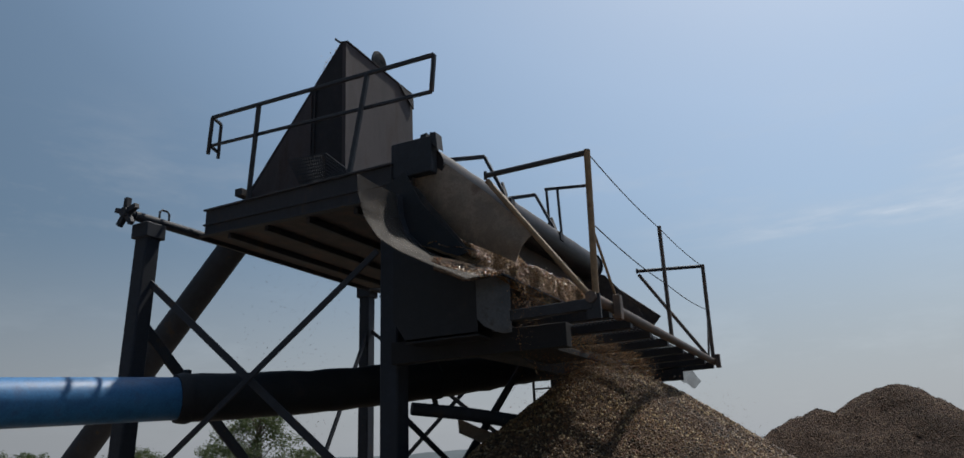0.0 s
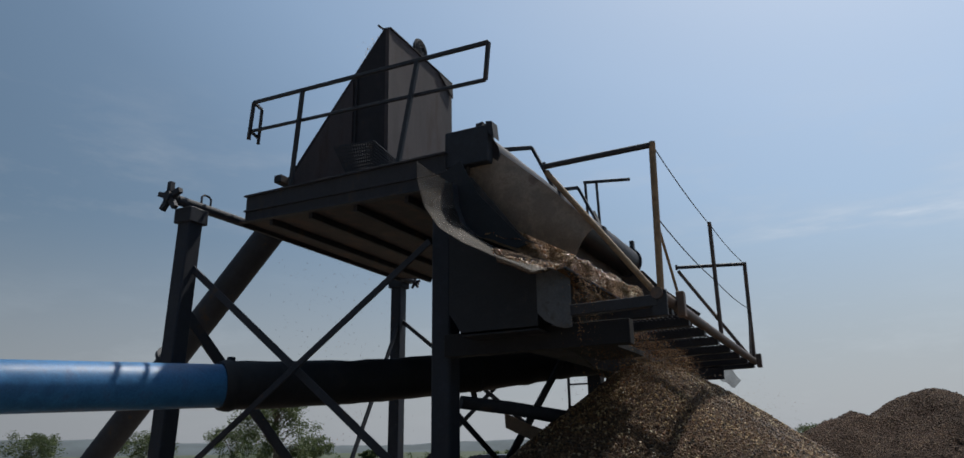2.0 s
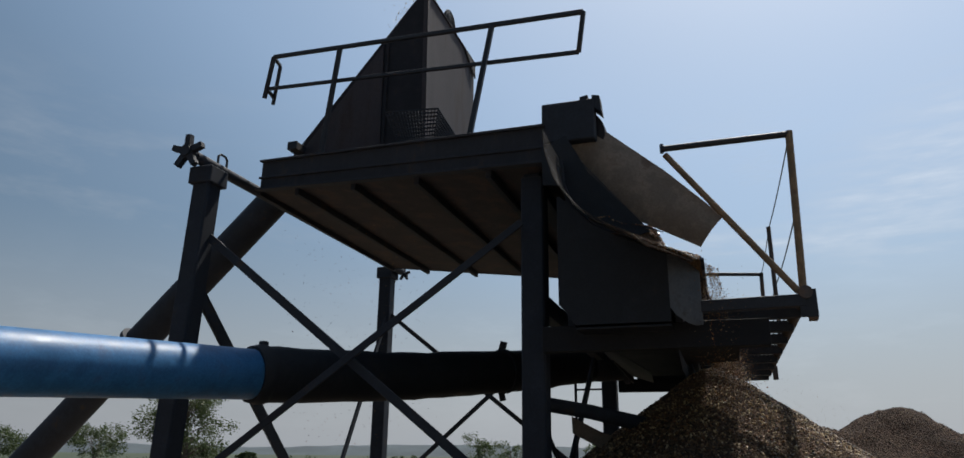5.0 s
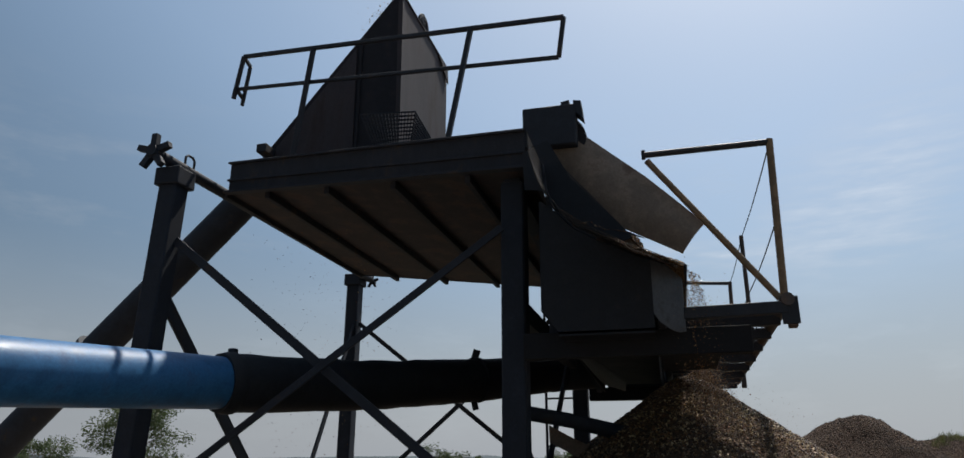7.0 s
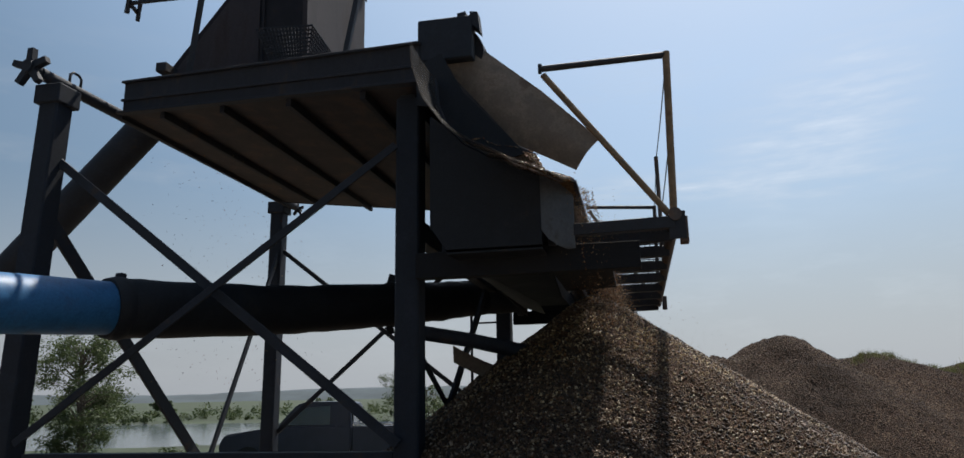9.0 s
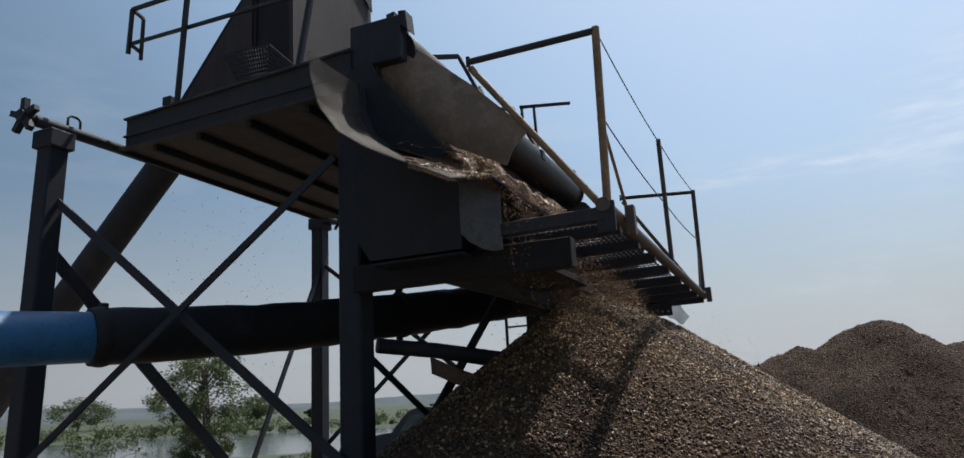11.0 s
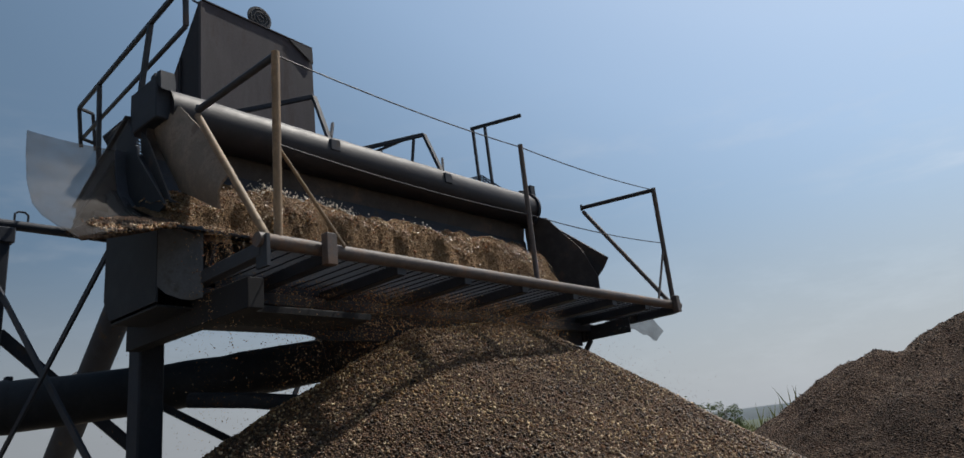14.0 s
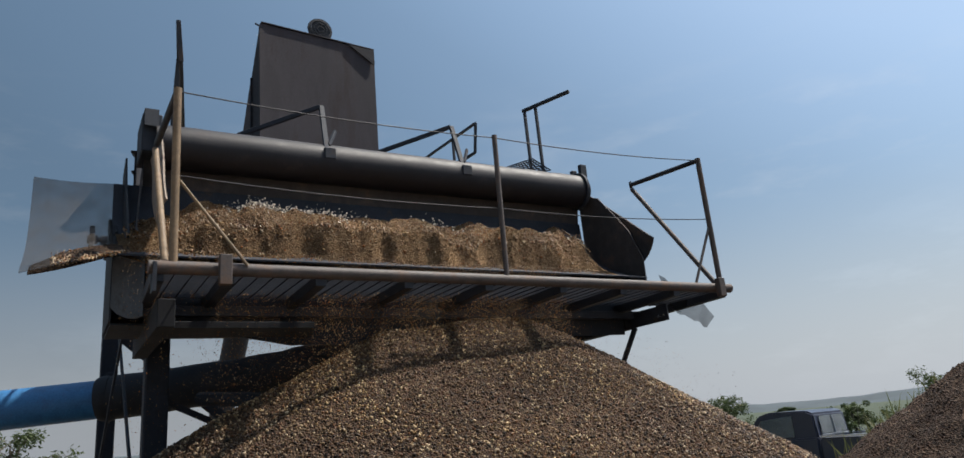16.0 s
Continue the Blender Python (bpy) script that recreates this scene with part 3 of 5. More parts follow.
def platform_rail():
    r = thing("platform_railing", (-4.8, 4.95, 4.0), "dark square-tube handrail along the tray front", "railing")
    TL, TR = Vector((-6.353, 5.151, 5.356)), Vector((-3.145, 4.700, 4.955))
    BL, BR = Vector((-6.455, 5.235, 5.055)), Vector((-3.200, 4.738, 4.620))
    part("top_rail", bar(TL, TR, 0.035, 0.035), M_RAILDARK, r)
    part("mid_rail", bar(BL, BR, 0.03, 0.03), M_RAILDARK, r)
    part("end_post", bar(TL, BL + Vector((-0.02, 0.0, -0.10)), 0.035, 0.035, up=(0, 1, 0)), M_RAILDARK, r)
    part("end_post", bar(TR, BR, 0.035, 0.035, up=(0, 1, 0)), M_RAILDARK, r)
    for u, foot in ((0.255, (-5.765, 5.17, 3.92)), (0.750, (-4.135, 4.78, 3.95))):
        a = TL.lerp(TR, u)
        part("post", bar(a, foot, 0.04, 0.04, up=(0, 1, 0)), M_RAILDARK, r)
        part("foot_clip", box([c - 0.045 for c in foot], [c + 0.045 for c in foot], 0.006), M_RAILDARK, r)
    # short return at the left end
    part("return_rail", bar(TL, TL + Vector((-0.02, 0.15, -0.02)), 0.03, 0.03), M_RAILDARK, r)
    part("return_rail", bar(BL, BL + Vector((-0.02, 0.15, -0.02)), 0.03, 0.03), M_RAILDARK, r)
    part("return_post", bar(TL + Vector((-0.02, 0.15, -0.02)), BL + Vector((-0.02, 0.15, -0.10)), 0.03, 0.03, up=(0, 1, 0)), M_RAILDARK, r)
    b = thing("back_railing", (-5.0, 8.25, 4.0), "dark square-tube handrail along the tray back", "railing")
    P = [Vector((-6.3, 8.28, 5.25)), Vector((-4.37, 8.24, 5.11))]
    Q = [Vector((-6.3, 8.28, 4.9)), Vector((-4.44, 8.24, 4.75))]
    part("top_rail", bar(*P, 0.03, 0.03), M_RAILDARK, b)
    part("mid_rail", bar(*Q, 0.03, 0.03), M_RAILDARK, b)
    part("post", bar(P[1], Q[1], 0.03, 0.03, up=(0, 1, 0)), M_RAILDARK, b)
    for x in (-5.0, -6.2):
        part("post", bar((x, 8.26, 5.17), (x, 8.27, tray_top(x) - 0.2), 0.03, 0.03, up=(0, 1, 0)), M_RAILDARK, b)


platform_rail()


# ---- header pipe over the screen ----
HX, HZ, HR = -3.17, 3.845, 0.175


def header():
    h = thing("header_pipe", (HX, 6.6, 3.7), "worn brown-black header pipe lying over the screen deck", "pipe")
    y0, y1 = 4.56, 8.72
    ys = [y0 + (y1 - y0) * i / 30 for i in range(31)]
    part("pipe", sweep([(HX, y, HZ + 0.006 * (y - 6.6)) for y in ys], HR, 32, wob=0.006), M_HEADER, h, smooth=True)
    part("dished_end", sweep([(HX, y1 - 0.01, HZ + 0.012), (HX, y1 + 0.05, HZ + 0.012), (HX, y1 + 0.08, HZ + 0.012)], [HR, HR * 0.8, HR * 0.35], 32), M_HEADER, h, smooth=True)
    # box plate round the near end, with the notched lug on top
    eb = part("end_box", box((-3.445, 4.46, 3.74), (-3.055, 4.60, 4.055), 0.008), M_STEEL, h)
    part("lug", slab([(-3.07, 4.47, 4.0), (-3.00, 4.47, 3.93), (-3.015, 4.47, 4.075), (-3.07, 4.47, 4.085)], (0, 0.10, 0)), M_STEEL, eb)
    part("lug", slab([(-3.16, 4.47, 4.05), (-3.10, 4.47, 4.05), (-3.10, 4.47, 4.09), (-3.16, 4.47, 4.08)], (0, 0.10, 0)), M_STEEL, eb)
    # flange lugs at the far end
    part("end_flange", tube((HX, 8.68, HZ + 0.012), (HX, 8.71, HZ + 0.012), HR + 0.025, 28), M_STEEL, h, smooth=True)
    part("lug", box((-3.12, 8.70, 4.0), (-3.07, 8.78, 4.14), 0.004), M_STEEL, h)
    part("lug", box((-3.24, 8.68, 4.0), (-3.19, 8.74, 4.11), 0.004), M_STEEL, h)
    # two A-shaped lever brackets
    for y in (5.92, 7.26):
        br = part("bracket", bar((-3.02, y - 0.02, 3.88), (-3.295, y + 0.03, 4.46), 0.03, 0.045, up=(0, 1, 0)), M_STEEL, h)
        part("strut", bar((-3.295, y + 0.02, 4.455), (-3.70, y - 0.62, 4.25), 0.03, 0.04), M_STEEL, br)
        part("strut", bar((-3.06, y + 0.01, 3.98), (-3.14, y + 0.10, 4.16), 0.025, 0.03), M_STEEL, br)
        part("clamp", box((-3.055, y - 0.05, 3.83), (-2.985, y + 0.05, 3.93), 0.006), M_STEEL, br)
        part("support", bar((-3.70, y - 0.62, 4.25), (-3.70, y - 0.62, tray_top(-3.7) - 0.28), 0.03, 0.03, up=(0, 1, 0)), M_STEEL, br)


header()


def t_frame():
    t = thing("tee_handle", (-3.5, 8.45, 3.7), "dark tee-shaped tube handle on two uprights behind the pipe", "handle")
    a, b = Vector((-3.60, 8.405, 4.945)), Vector((-3.03, 8.64, 4.965))
    part("bar", bar(a, b, 0.035, 0.035), M_RAILDARK, t)
    for u in (0.04, 0.28):
        p = a.lerp(b, u)
        part("upright", bar(p, (p.x + 0.03, p.y, 3.62), 0.03, 0.03, up=(0, 1, 0)), M_RAILDARK, t)
    g = thing("mesh_cover", (-3.5, 8.25, 3.6), "small sloping perforated metal cover behind the pipe", "cover")
    P = [Vector(p) for p in ((-3.72, 7.95, 4.08), (-3.32, 8.49, 4.14), (-3.50, 8.40, 4.33), (-3.72, 8.1, 4.25))]
    bm = bmesh.new()
    for i in range(15):
        u = i / 14
        bar(P[0].lerp(P[1], u), P[3].lerp(P[2], u), 0.008, 0.012, bm=bm)
    for j in range(8):
        v = j / 7
        bar(P[0].lerp(P[3], v), P[1].lerp(P[2], v), 0.008, 0.012, bm=bm)
    part("mesh", bm, M_STEEL, g)
    part("stand", bar((-3.5, 8.25, 4.2), (-3.52, 8.25, 3.6), 0.03, 0.03, up=(0, 1, 0)), M_STEEL, g)


t_frame()

# ---- screen deck ----
PROFILE = [(-3.285, 3.53), (-3.27, 3.36), (-3.21, 3.19), (-3.08, 3.05), (-2.88, 2.93), (-2.66, 2.83), (-2.38, 2.74)]


def deck_at(u):
    """The deck's section at u, 0 at its back and 1 at its lip."""
    k = u * (len(PROFILE) - 1)
    i = min(int(k), len(PROFILE) - 2)
    f = k - i
    a, b = PROFILE[i], PROFILE[i + 1]
    return a[0] + (b[0] - a[0]) * f, a[1] + (b[1] - a[1]) * f


def screen_deck():
    d = thing("screen_deck", (-2.9, 6.6, 2.45), "curved steel screen deck under the header pipe", "screen")

    def surf(u, v):
        x, z = deck_at(u)
        y = 4.30 + 4.45 * v
        return (x, y, z)

    part("deck_plate", grid_sheet(24, 40, surf, 0.012), M_STEEL, d, smooth=True)

    def apron(u, v):
        x, z = deck_at(u)
        y = 4.34 - 0.56 * v
        z -= 0.16 * u * u * v * 0.9 + 0.015 * math.sin(9 * u + 3 * v)
        x -= 0.03 * u * v
        return (x, y, z + 0.006)

    part("apron", grid_sheet(28, 10, apron, 0.006), M_PLASTIC, d, "pale translucent plastic apron hanging from the near end", smooth=True)

    def far_apron(u, v):
        x, z = deck_at(0.45 + 0.55 * u)
        return (x, 8.70 + 0.42 * v, z - 0.10 * v - 0.22 * u * v)

    part("far_apron", grid_sheet(10, 8, far_apron, 0.006), M_PLASTIC, d, "pale translucent plastic sheet at the far end", smooth=True)
    def torn(u, v):
        a = Vector((-2.46, 8.98, 2.80)).lerp(Vector((-1.98, 9.10, 2.34 - 0.05 * math.sin(7 * u))), u)
        b = Vector((-2.40, 9.02, 2.46)).lerp(Vector((-2.06, 9.10, 2.22)), u)
        p = a.lerp(b, v)
        return p + Vector((0, 0.02 * math.sin(9 * u + 2 * v), 0.012 * math.sin(19 * u)))

    part("hanging_sheet", grid_sheet(10, 10, torn, 0.006), M_PLASTIC, d, "torn plastic sheet corner")
    # back sheet between the deck and the pipe
    part("back_sheet", slab([(-3.30, 4.50, 3.50), (-3.30, 8.75, 3.50), (-3.25, 8.75, 3.76), (-3.25, 4.50, 3.76)], (-0.012, 0, 0)), M_FLAPDARK, d)
    # hanging flap at the near end: a bent plate from the pipe out to its tip
    top = [(-3.30, 3.97), (-3.04, 3.87), (-2.60, 3.47), (-2.24, 3.09)]
    low = [(-3.38, 3.74), (-3.25, 3.60), (-2.90, 3.18), (-2.39, 2.90)]

    def flap(u, v):
        k = u * 3
        i = min(int(k), 2)
        f = k - i
        a = [top[i][j] + (top[i + 1][j] - top[i][j]) * f for j in (0, 1)]
        b = [low[i][j] + (low[i + 1][j] - low[i][j]) * f for j in (0, 1)]
        y = 4.62 - 0.045 * math.sin(math.pi * v) + 0.02 * math.sin(5 * u)
        return (a[0] + (b[0] - a[0]) * v, y - 0.04, a[1] + (b[1] - a[1]) * v)

    part("flap", grid_sheet(24, 8, flap, 0.014), M_FLAP, d, "brown rubber flap at the near end", smooth=True)

    def flap_far(u, v):
        a = Vector((-3.30, 8.87, 3.94)).lerp(Vector((-2.33, 8.87, 3.13)), u)
        b = Vector((-3.28, 8.87, 3.30)).lerp(Vector((-2.54, 8.87, 2.92)), u)
        p = a.lerp(b, v)
        p.y += 0.03 * math.sin(math.pi * v)
        return p

    part("flap", grid_sheet(16, 8, flap_far, 0.014), M_FLAPDARK, d, "dark rubber flap at the far end", smooth=True)
    part("end_sheet", slab([(-3.30, 8.80, 3.84), (-2.99, 8.80, 3.74), (-2.60, 8.80, 3.28), (-2.45, 8.80, 2.95), (-2.45, 8.80, 2.70), (-3.28, 8.80, 2.9)], (0, 0.012, 0)), M_FLAPDARK, d)
    # small torn lower strip under the flap
    part("baffle", slab([(-3.43, 4.37, 3.66), (-3.25, 4.37, 3.74), (-3.10, 4.37, 3.44), (-2.80, 4.37, 3.10), (-2.70, 4.37, 2.98), (-2.80, 4.37, 2.95), (-3.06, 4.37, 3.06), (-3.20, 4.37, 3.20), (-3.29, 4.37, 3.36), (-3.42, 4.37, 3.38)], (0, 0.014, 0)), M_SUMP, d)
    part("strip", slab([(-3.36, 4.50, 3.76), (-3.20, 4.48, 3.62), (-2.74, 4.42, 3.04), (-2.62, 4.42, 2.98), (-2.80, 4.42, 3.04), (-3.28, 4.48, 3.56)], (0, 0.012, 0)), M_FLAPDARK, d)
    for y in (4.55, 6.6, 8.65):
        part("bearer", slab([(-3.30, y, 3.45), (-3.30, y, 2.40), (-2.60, y, 2.40), (-2.45, y, 2.70), (-2.88, y, 2.88), (-3.1, y, 3.02), (-3.22, y, 3.17)], (0, 0.02, 0)), M_STEEL, d)


screen_deck()


def sump():
    s = thing("sump_box", (-2.95, 5.2, 2.2), "dark steel sump box under the deck, wet grey side sheet", "box")
    f = [(-3.295, 3.25), (-3.295, 2.50), (-3.20, 2.36), (-2.60, 2.36), (-2.60, 2.80), (-2.88, 2.92), (-3.08, 3.04), (-3.2, 3.17)]
    part("front_sheet", slab([(x, 4.28, z) for x, z in f], (0, 0.012, 0)), M_SUMP, s)
    part("side_sheet", slab([(-2.60, 4.285, 2.80), (-2.60, 4.285, 2.45), (-2.565, 4.32, 2.40), (-2.50, 4.38, 2.36), (-2.46, 4.42, 2.35), (-2.42, 4.45, 2.36), (-2.42, 4.45, 2.78)], (0.008, 0.010, 0)), M_SUMPWET, s, "pale grey wet side sheet")
    part("back_sheet", slab([(-3.295, 4.29, 3.25), (-3.295, 4.29, 2.50), (-3.295, 8.3, 2.36), (-3.295, 8.3, 3.25)], (-0.012, 0, 0)), M_SUMP, s)
    part("hopper", slab([(-3.29, 4.29, 2.50), (-3.20, 4.29, 2.345), (-2.95, 6.6, 2.31), (-3.05, 7.9, 2.34), (-3.29, 7.9, 2.42)], (0.01, 0, -0.012)), M_SUMP, s)
    part("bottom_sheet", slab([(-3.20, 4.29, 2.345), (-2.60, 4.29, 2.345), (-2.60, 6.9, 2.31), (-2.95, 6.9, 2.31)], (0, 0, -0.012)), M_SUMP, s)
    part("deck_skirt", slab([(-2.60, 4.64, 2.80), (-2.60, 4.64, 2.335), (-2.61, 5.45, 2.19), (-2.62, 8.60, 2.25), (-2.62, 8.60, 2.78)], (-0.012, 0, 0)), M_SUMP, s)

    # launder under the near end of the walkway
    n = part("launder", slab([(-2.585, 4.615, 2.25), (-2.20, 4.615, 2.25), (-2.20, 5.50, 2.25), (-2.585, 5.60, 2.25)], (0, 0, 0.012)), M_WETDARK, s)
    part("launder_lip", bar((-2.205, 4.62, 2.275), (-2.205, 5.50, 2.275), 0.008, 0.03), M_WETDARK, n)


sump()


# ---- walkway ----
BEAM_Y = (4.47, 4.86, 5.42, 6.03, 6.66, 7.32, 7.92, 8.50, 9.06)
RX, RZ = -1.80, 2.53


def walkway():
    w = thing("walkway", (-2.2, 6.8, 2.35), "rusty steel side walkway with bar grating and pipe edge", "walkway")
    part("edge_pipe", tube((RX, 4.42, RZ), (RX, 9.16, RZ), 0.04, 16), M_RAIL, w, smooth=True)
    for i, y in enumerate(BEAM_Y):
        part("crossbeam", bar((RX, y, RZ - 0.045), (-2.60, y + 0.02, RZ - 0.055), 0.068, 0.075), M_RAILDARK, w)
    for x in (-2.56,):
        part("inner_beam", bar((x, 4.47, 2.42), (x, 9.06, 2.42), 0.05, 0.07), M_RAILDARK, w)
    part("corner_plate", slab([(-1.84, 4.44, 2.55), (-1.74, 4.44, 2.55), (-1.74, 4.44, 2.38), (-1.84, 4.44, 2.38)], (0, 0.02, 0)), M_RAILDARK, w)
    part("stub", box((-1.755, 4.79, 2.42), (-1.70, 4.86, 2.60), 0.004), M_RAIL, w)
    part("stub", box((-1.755, 8.93, 2.44), (-1.70, 9.00, 2.60), 0.004), M_RAIL, w)
    # grating panels between the beams: bearing bars and cross rods
    for y0, y1 in zip(BEAM_Y, BEAM_Y[1:]):
        bm = bmesh.new()
        for k in range(19):
            x = -1.87 - 0.036 * k
            bar((x, y0 + 0.01, RZ - 0.018), (x, y1 - 0.01, RZ - 0.018), 0.005, 0.010, bm=bm)
        n = max(2, int((y1 - y0) / 0.085))
        for k in range(1, n):
            y = y0 + (y1 - y0) * k / n
            bar((-1.85, y, RZ - 0.022), (-2.54, y, RZ - 0.022), 0.006, 0.008, bm=bm)
        part("grating", bm, M_RAILDARK, w)


walkway()


def walkway_railing():
    r = thing("walkway_railing", (RX, 6.8, 2.53), "pipe railing posts with wire ropes along the walkway", "railing")
    P = [Vector((-1.80, 4.55, 2.55)), Vector((-1.79, 6.81, 2.55)), Vector((-1.79, 9.04, 2.55))]
    T = [Vector((-1.77, 4.54, 3.63)), Vector((-1.79, 6.815, 3.65)), Vector((-1.765, 9.0, 3.72))]
    inn = [Vector((-2.60, 4.52, 3.615)), None, Vector((-2.585, 8.91, 3.755))]
    for i in range(3):
        tan = i == 0
        post = part("post", tube(P[i], T[i] + Vector((0, 0, 0.02)), 0.024 if i != 1 else 0.02, 12), M_TAN if tan else M_RAIL, r, "tan painted tube post" if tan else "", smooth=True)
        if inn[i]:
            part("top_bar", tube(T[i], inn[i], 0.022, 12), M_RAILDARK, r, smooth=True)
            foot = P[i] + Vector((-0.03, -0.04 if i == 0 else 0.0, 0.0))
            part("diagonal", tube(inn[i] + Vector((0.02, -0.01, -0.05)), foot, 0.022, 12), M_TAN if tan else M_RAIL, r, smooth=True)
            part("cap", tube(inn[i] + Vector((0.0, 0, -0.03)), inn[i] + Vector((0, 0, 0.035)), 0.014, 8), M_RAILDARK, r)
    part("foot_brace", tube((-1.79, 4.57, 3.06), (-1.76, 4.96, 2.55), 0.010, 10), M_TAN, r, smooth=True)
    part("foot_brace", tube((-1.785, 9.01, 3.08), (-1.79, 8.74, 2.56), 0.012, 10), M_RAIL, r, smooth=True)

    def wire(a, b, sag):
        pts = [a.lerp(b, k / 10) - Vector((0, 0, sag * 4 * (k / 10) * (1 - k / 10))) for k in range(11)]
        part("wire", sweep(pts, 0.0045, 6), M_WIRE, r)

    wire(T[0], T[1], 0.03)
    wire(T[1], T[2], 0.03)
    wire(P[0].lerp(T[0], 0.5), P[1].lerp(T[1], 0.48), 0.03)
    wire(P[1].lerp(T[1], 0.48), P[2].lerp(T[2], 0.52), 0.03)


walkway_railing()


# ---- discharge hose and blue pipe ----
def hoses():
    pts = [(-5.705, 4.44, 2.12, 0.213), (-5.18, 5.61, 2.21, 0.213), (-4.67, 6.45, 2.31, 0.212), (-4.16, 7.29, 2.44, 0.205), (-3.94, 7.66, 2.50, 0.20), (-3.72, 7.90, 2.55, 0.20), (-3.32, 8.0, 2.58, 0.20)]
    fine, radii = [], []
    for a, b in zip(pts, pts[1:]):
        for k in range(6):
            fine.append(Vector(a[:3]).lerp(Vector(b[:3]), k / 6))
            radii.append(a[3] + (b[3] - a[3]) * k / 6)
    fine.append(Vector(pts[-1][:3]))
    radii.append(pts[-1][3])
    h = thing("rubber_hose", (-4.6, 6.5, 2.1), "thick black rubber discharge hose with a clamp", "hose")
    part("hose", sweep(fine, radii, 24, wob=0.016), M_HOSE, h, smooth=True)
    d = (fine[6] - fine[0]).normalized()
    part("clamp", sweep([fine[0] - d * 0.02, fine[0] + d * 0.03, fine[0] + d * 0.06, fine[0] + d * 0.10], [0.214, 0.226, 0.226, 0.215], 24, wob=0.012), M_HOSE, h, smooth=True)
    part("clamp_bolt", box((-5.70, 4.46, 2.335), (-5.64, 4.52, 2.375), 0.008), M_STEEL, h)
    q = Vector((-4.45, 6.81, 2.365))
    e = (Vector((-4.16, 7.29, 2.44)) - Vector((-4.67, 6.45, 2.31))).normalized()
    cl = part("strap", tube(q, q + e * 0.05, 0.224, 24), M_HOSE, h, smooth=True)
    part("strap_end", bar(q + Vector((0, 0, 0.20)), q + Vector((0.03, 0, 0.30)), 0.07, 0.03, up=(0, 1, 0)), M_HOSE, cl)
    part("strap_end", bar(q + Vector((0, 0, -0.20)), q + Vector((0.02, 0, -0.29)), 0.06, 0.025, up=(0, 1, 0)), M_HOSE, cl)
    part("end_flange", tube((-3.36, 8.0, 2.58), (-3.31, 8.0, 2.58), 0.25, 24), M_STEEL, h, smooth=True)
    a, b = Vector((-5.705, 4.44, 2.12)), Vector((-7.20, -4.0, 1.60))
    p = thing("blue_pipe", (-6.9, -2.3, 0), "bright blue painted delivery pipe, faded, on a stand", "pipe")
    n = 20
    part("pipe", sweep([a.lerp(b, i / n) for i in range(n + 1)], 0.188, 32), M_BLUE, p, smooth=True)
    part("stand", bar((-6.9, -2.3, 1.55), (-6.9, -2.3, -0.02), 0.10, 0.10, up=(0, 1, 0)), M_STEEL, p)


hoses()


def belt_and_ladder():
    def strip(u, v):
        x = -3.50 + 0.75 * u
        return (x, 5.6 + 0.5 * u + 0.02 * v, 1.86 - 0.22 * u - 0.07 * math.sin(math.pi * u) - 0.13 * v)

    tagged(part("hanging_belt", grid_sheet(16, 3, strip, 0.012), M_FLAP, smooth=True), "sagging frayed brown rubber belt strip", "belt")
    l = thing("ladder", (-3.9, 8.72, 0), "thin steel ladder standing behind the frame", "ladder")
    for x in (-4.06, -3.72):
        part("rail", bar((x, 8.72, -0.5), (x, 8.72, 3.4), 0.03, 0.03, up=(0, 1, 0)), M_STEEL, l)
    for k in range(12):
        z = 0.1 + 0.28 * k
        part("rung", tube((-4.06, 8.72, z), (-3.72, 8.72, z), 0.012, 8), M_STEEL, l)


belt_and_ladder()


# ---- gravel piles ----
RIDGE = (Vector((-2.517, 4.88, 1.627)), Vector((-2.44, 6.162, 2.289)), Vector((-2.445, 7.278, 2.387)))
SPINE = [RIDGE[0].lerp(RIDGE[1], k / 6) for k in range(6)] + [RIDGE[1].lerp(RIDGE[2], k / 6) for k in range(7)]


def pile_z(x, y):
    """The main heap: a ridge that rises from the near end of the deck and runs on under the walkway."""
    best = -9
    for q in SPINE:
        dx = x - q.x
        d = math.hypot(dx * (0.78 if dx < 0 else 0.686), (y - q.y) * 0.615)
        best = max(best, q.z - math.sqrt(d * d + 0.008) + 0.07)
    p = Vector((x, y, 0))
    return best + 0.035 * noise.noise(p * 1.3) + 0.018 * noise.noise(p * 4) + 0.010 * noise.noise(p * 13)


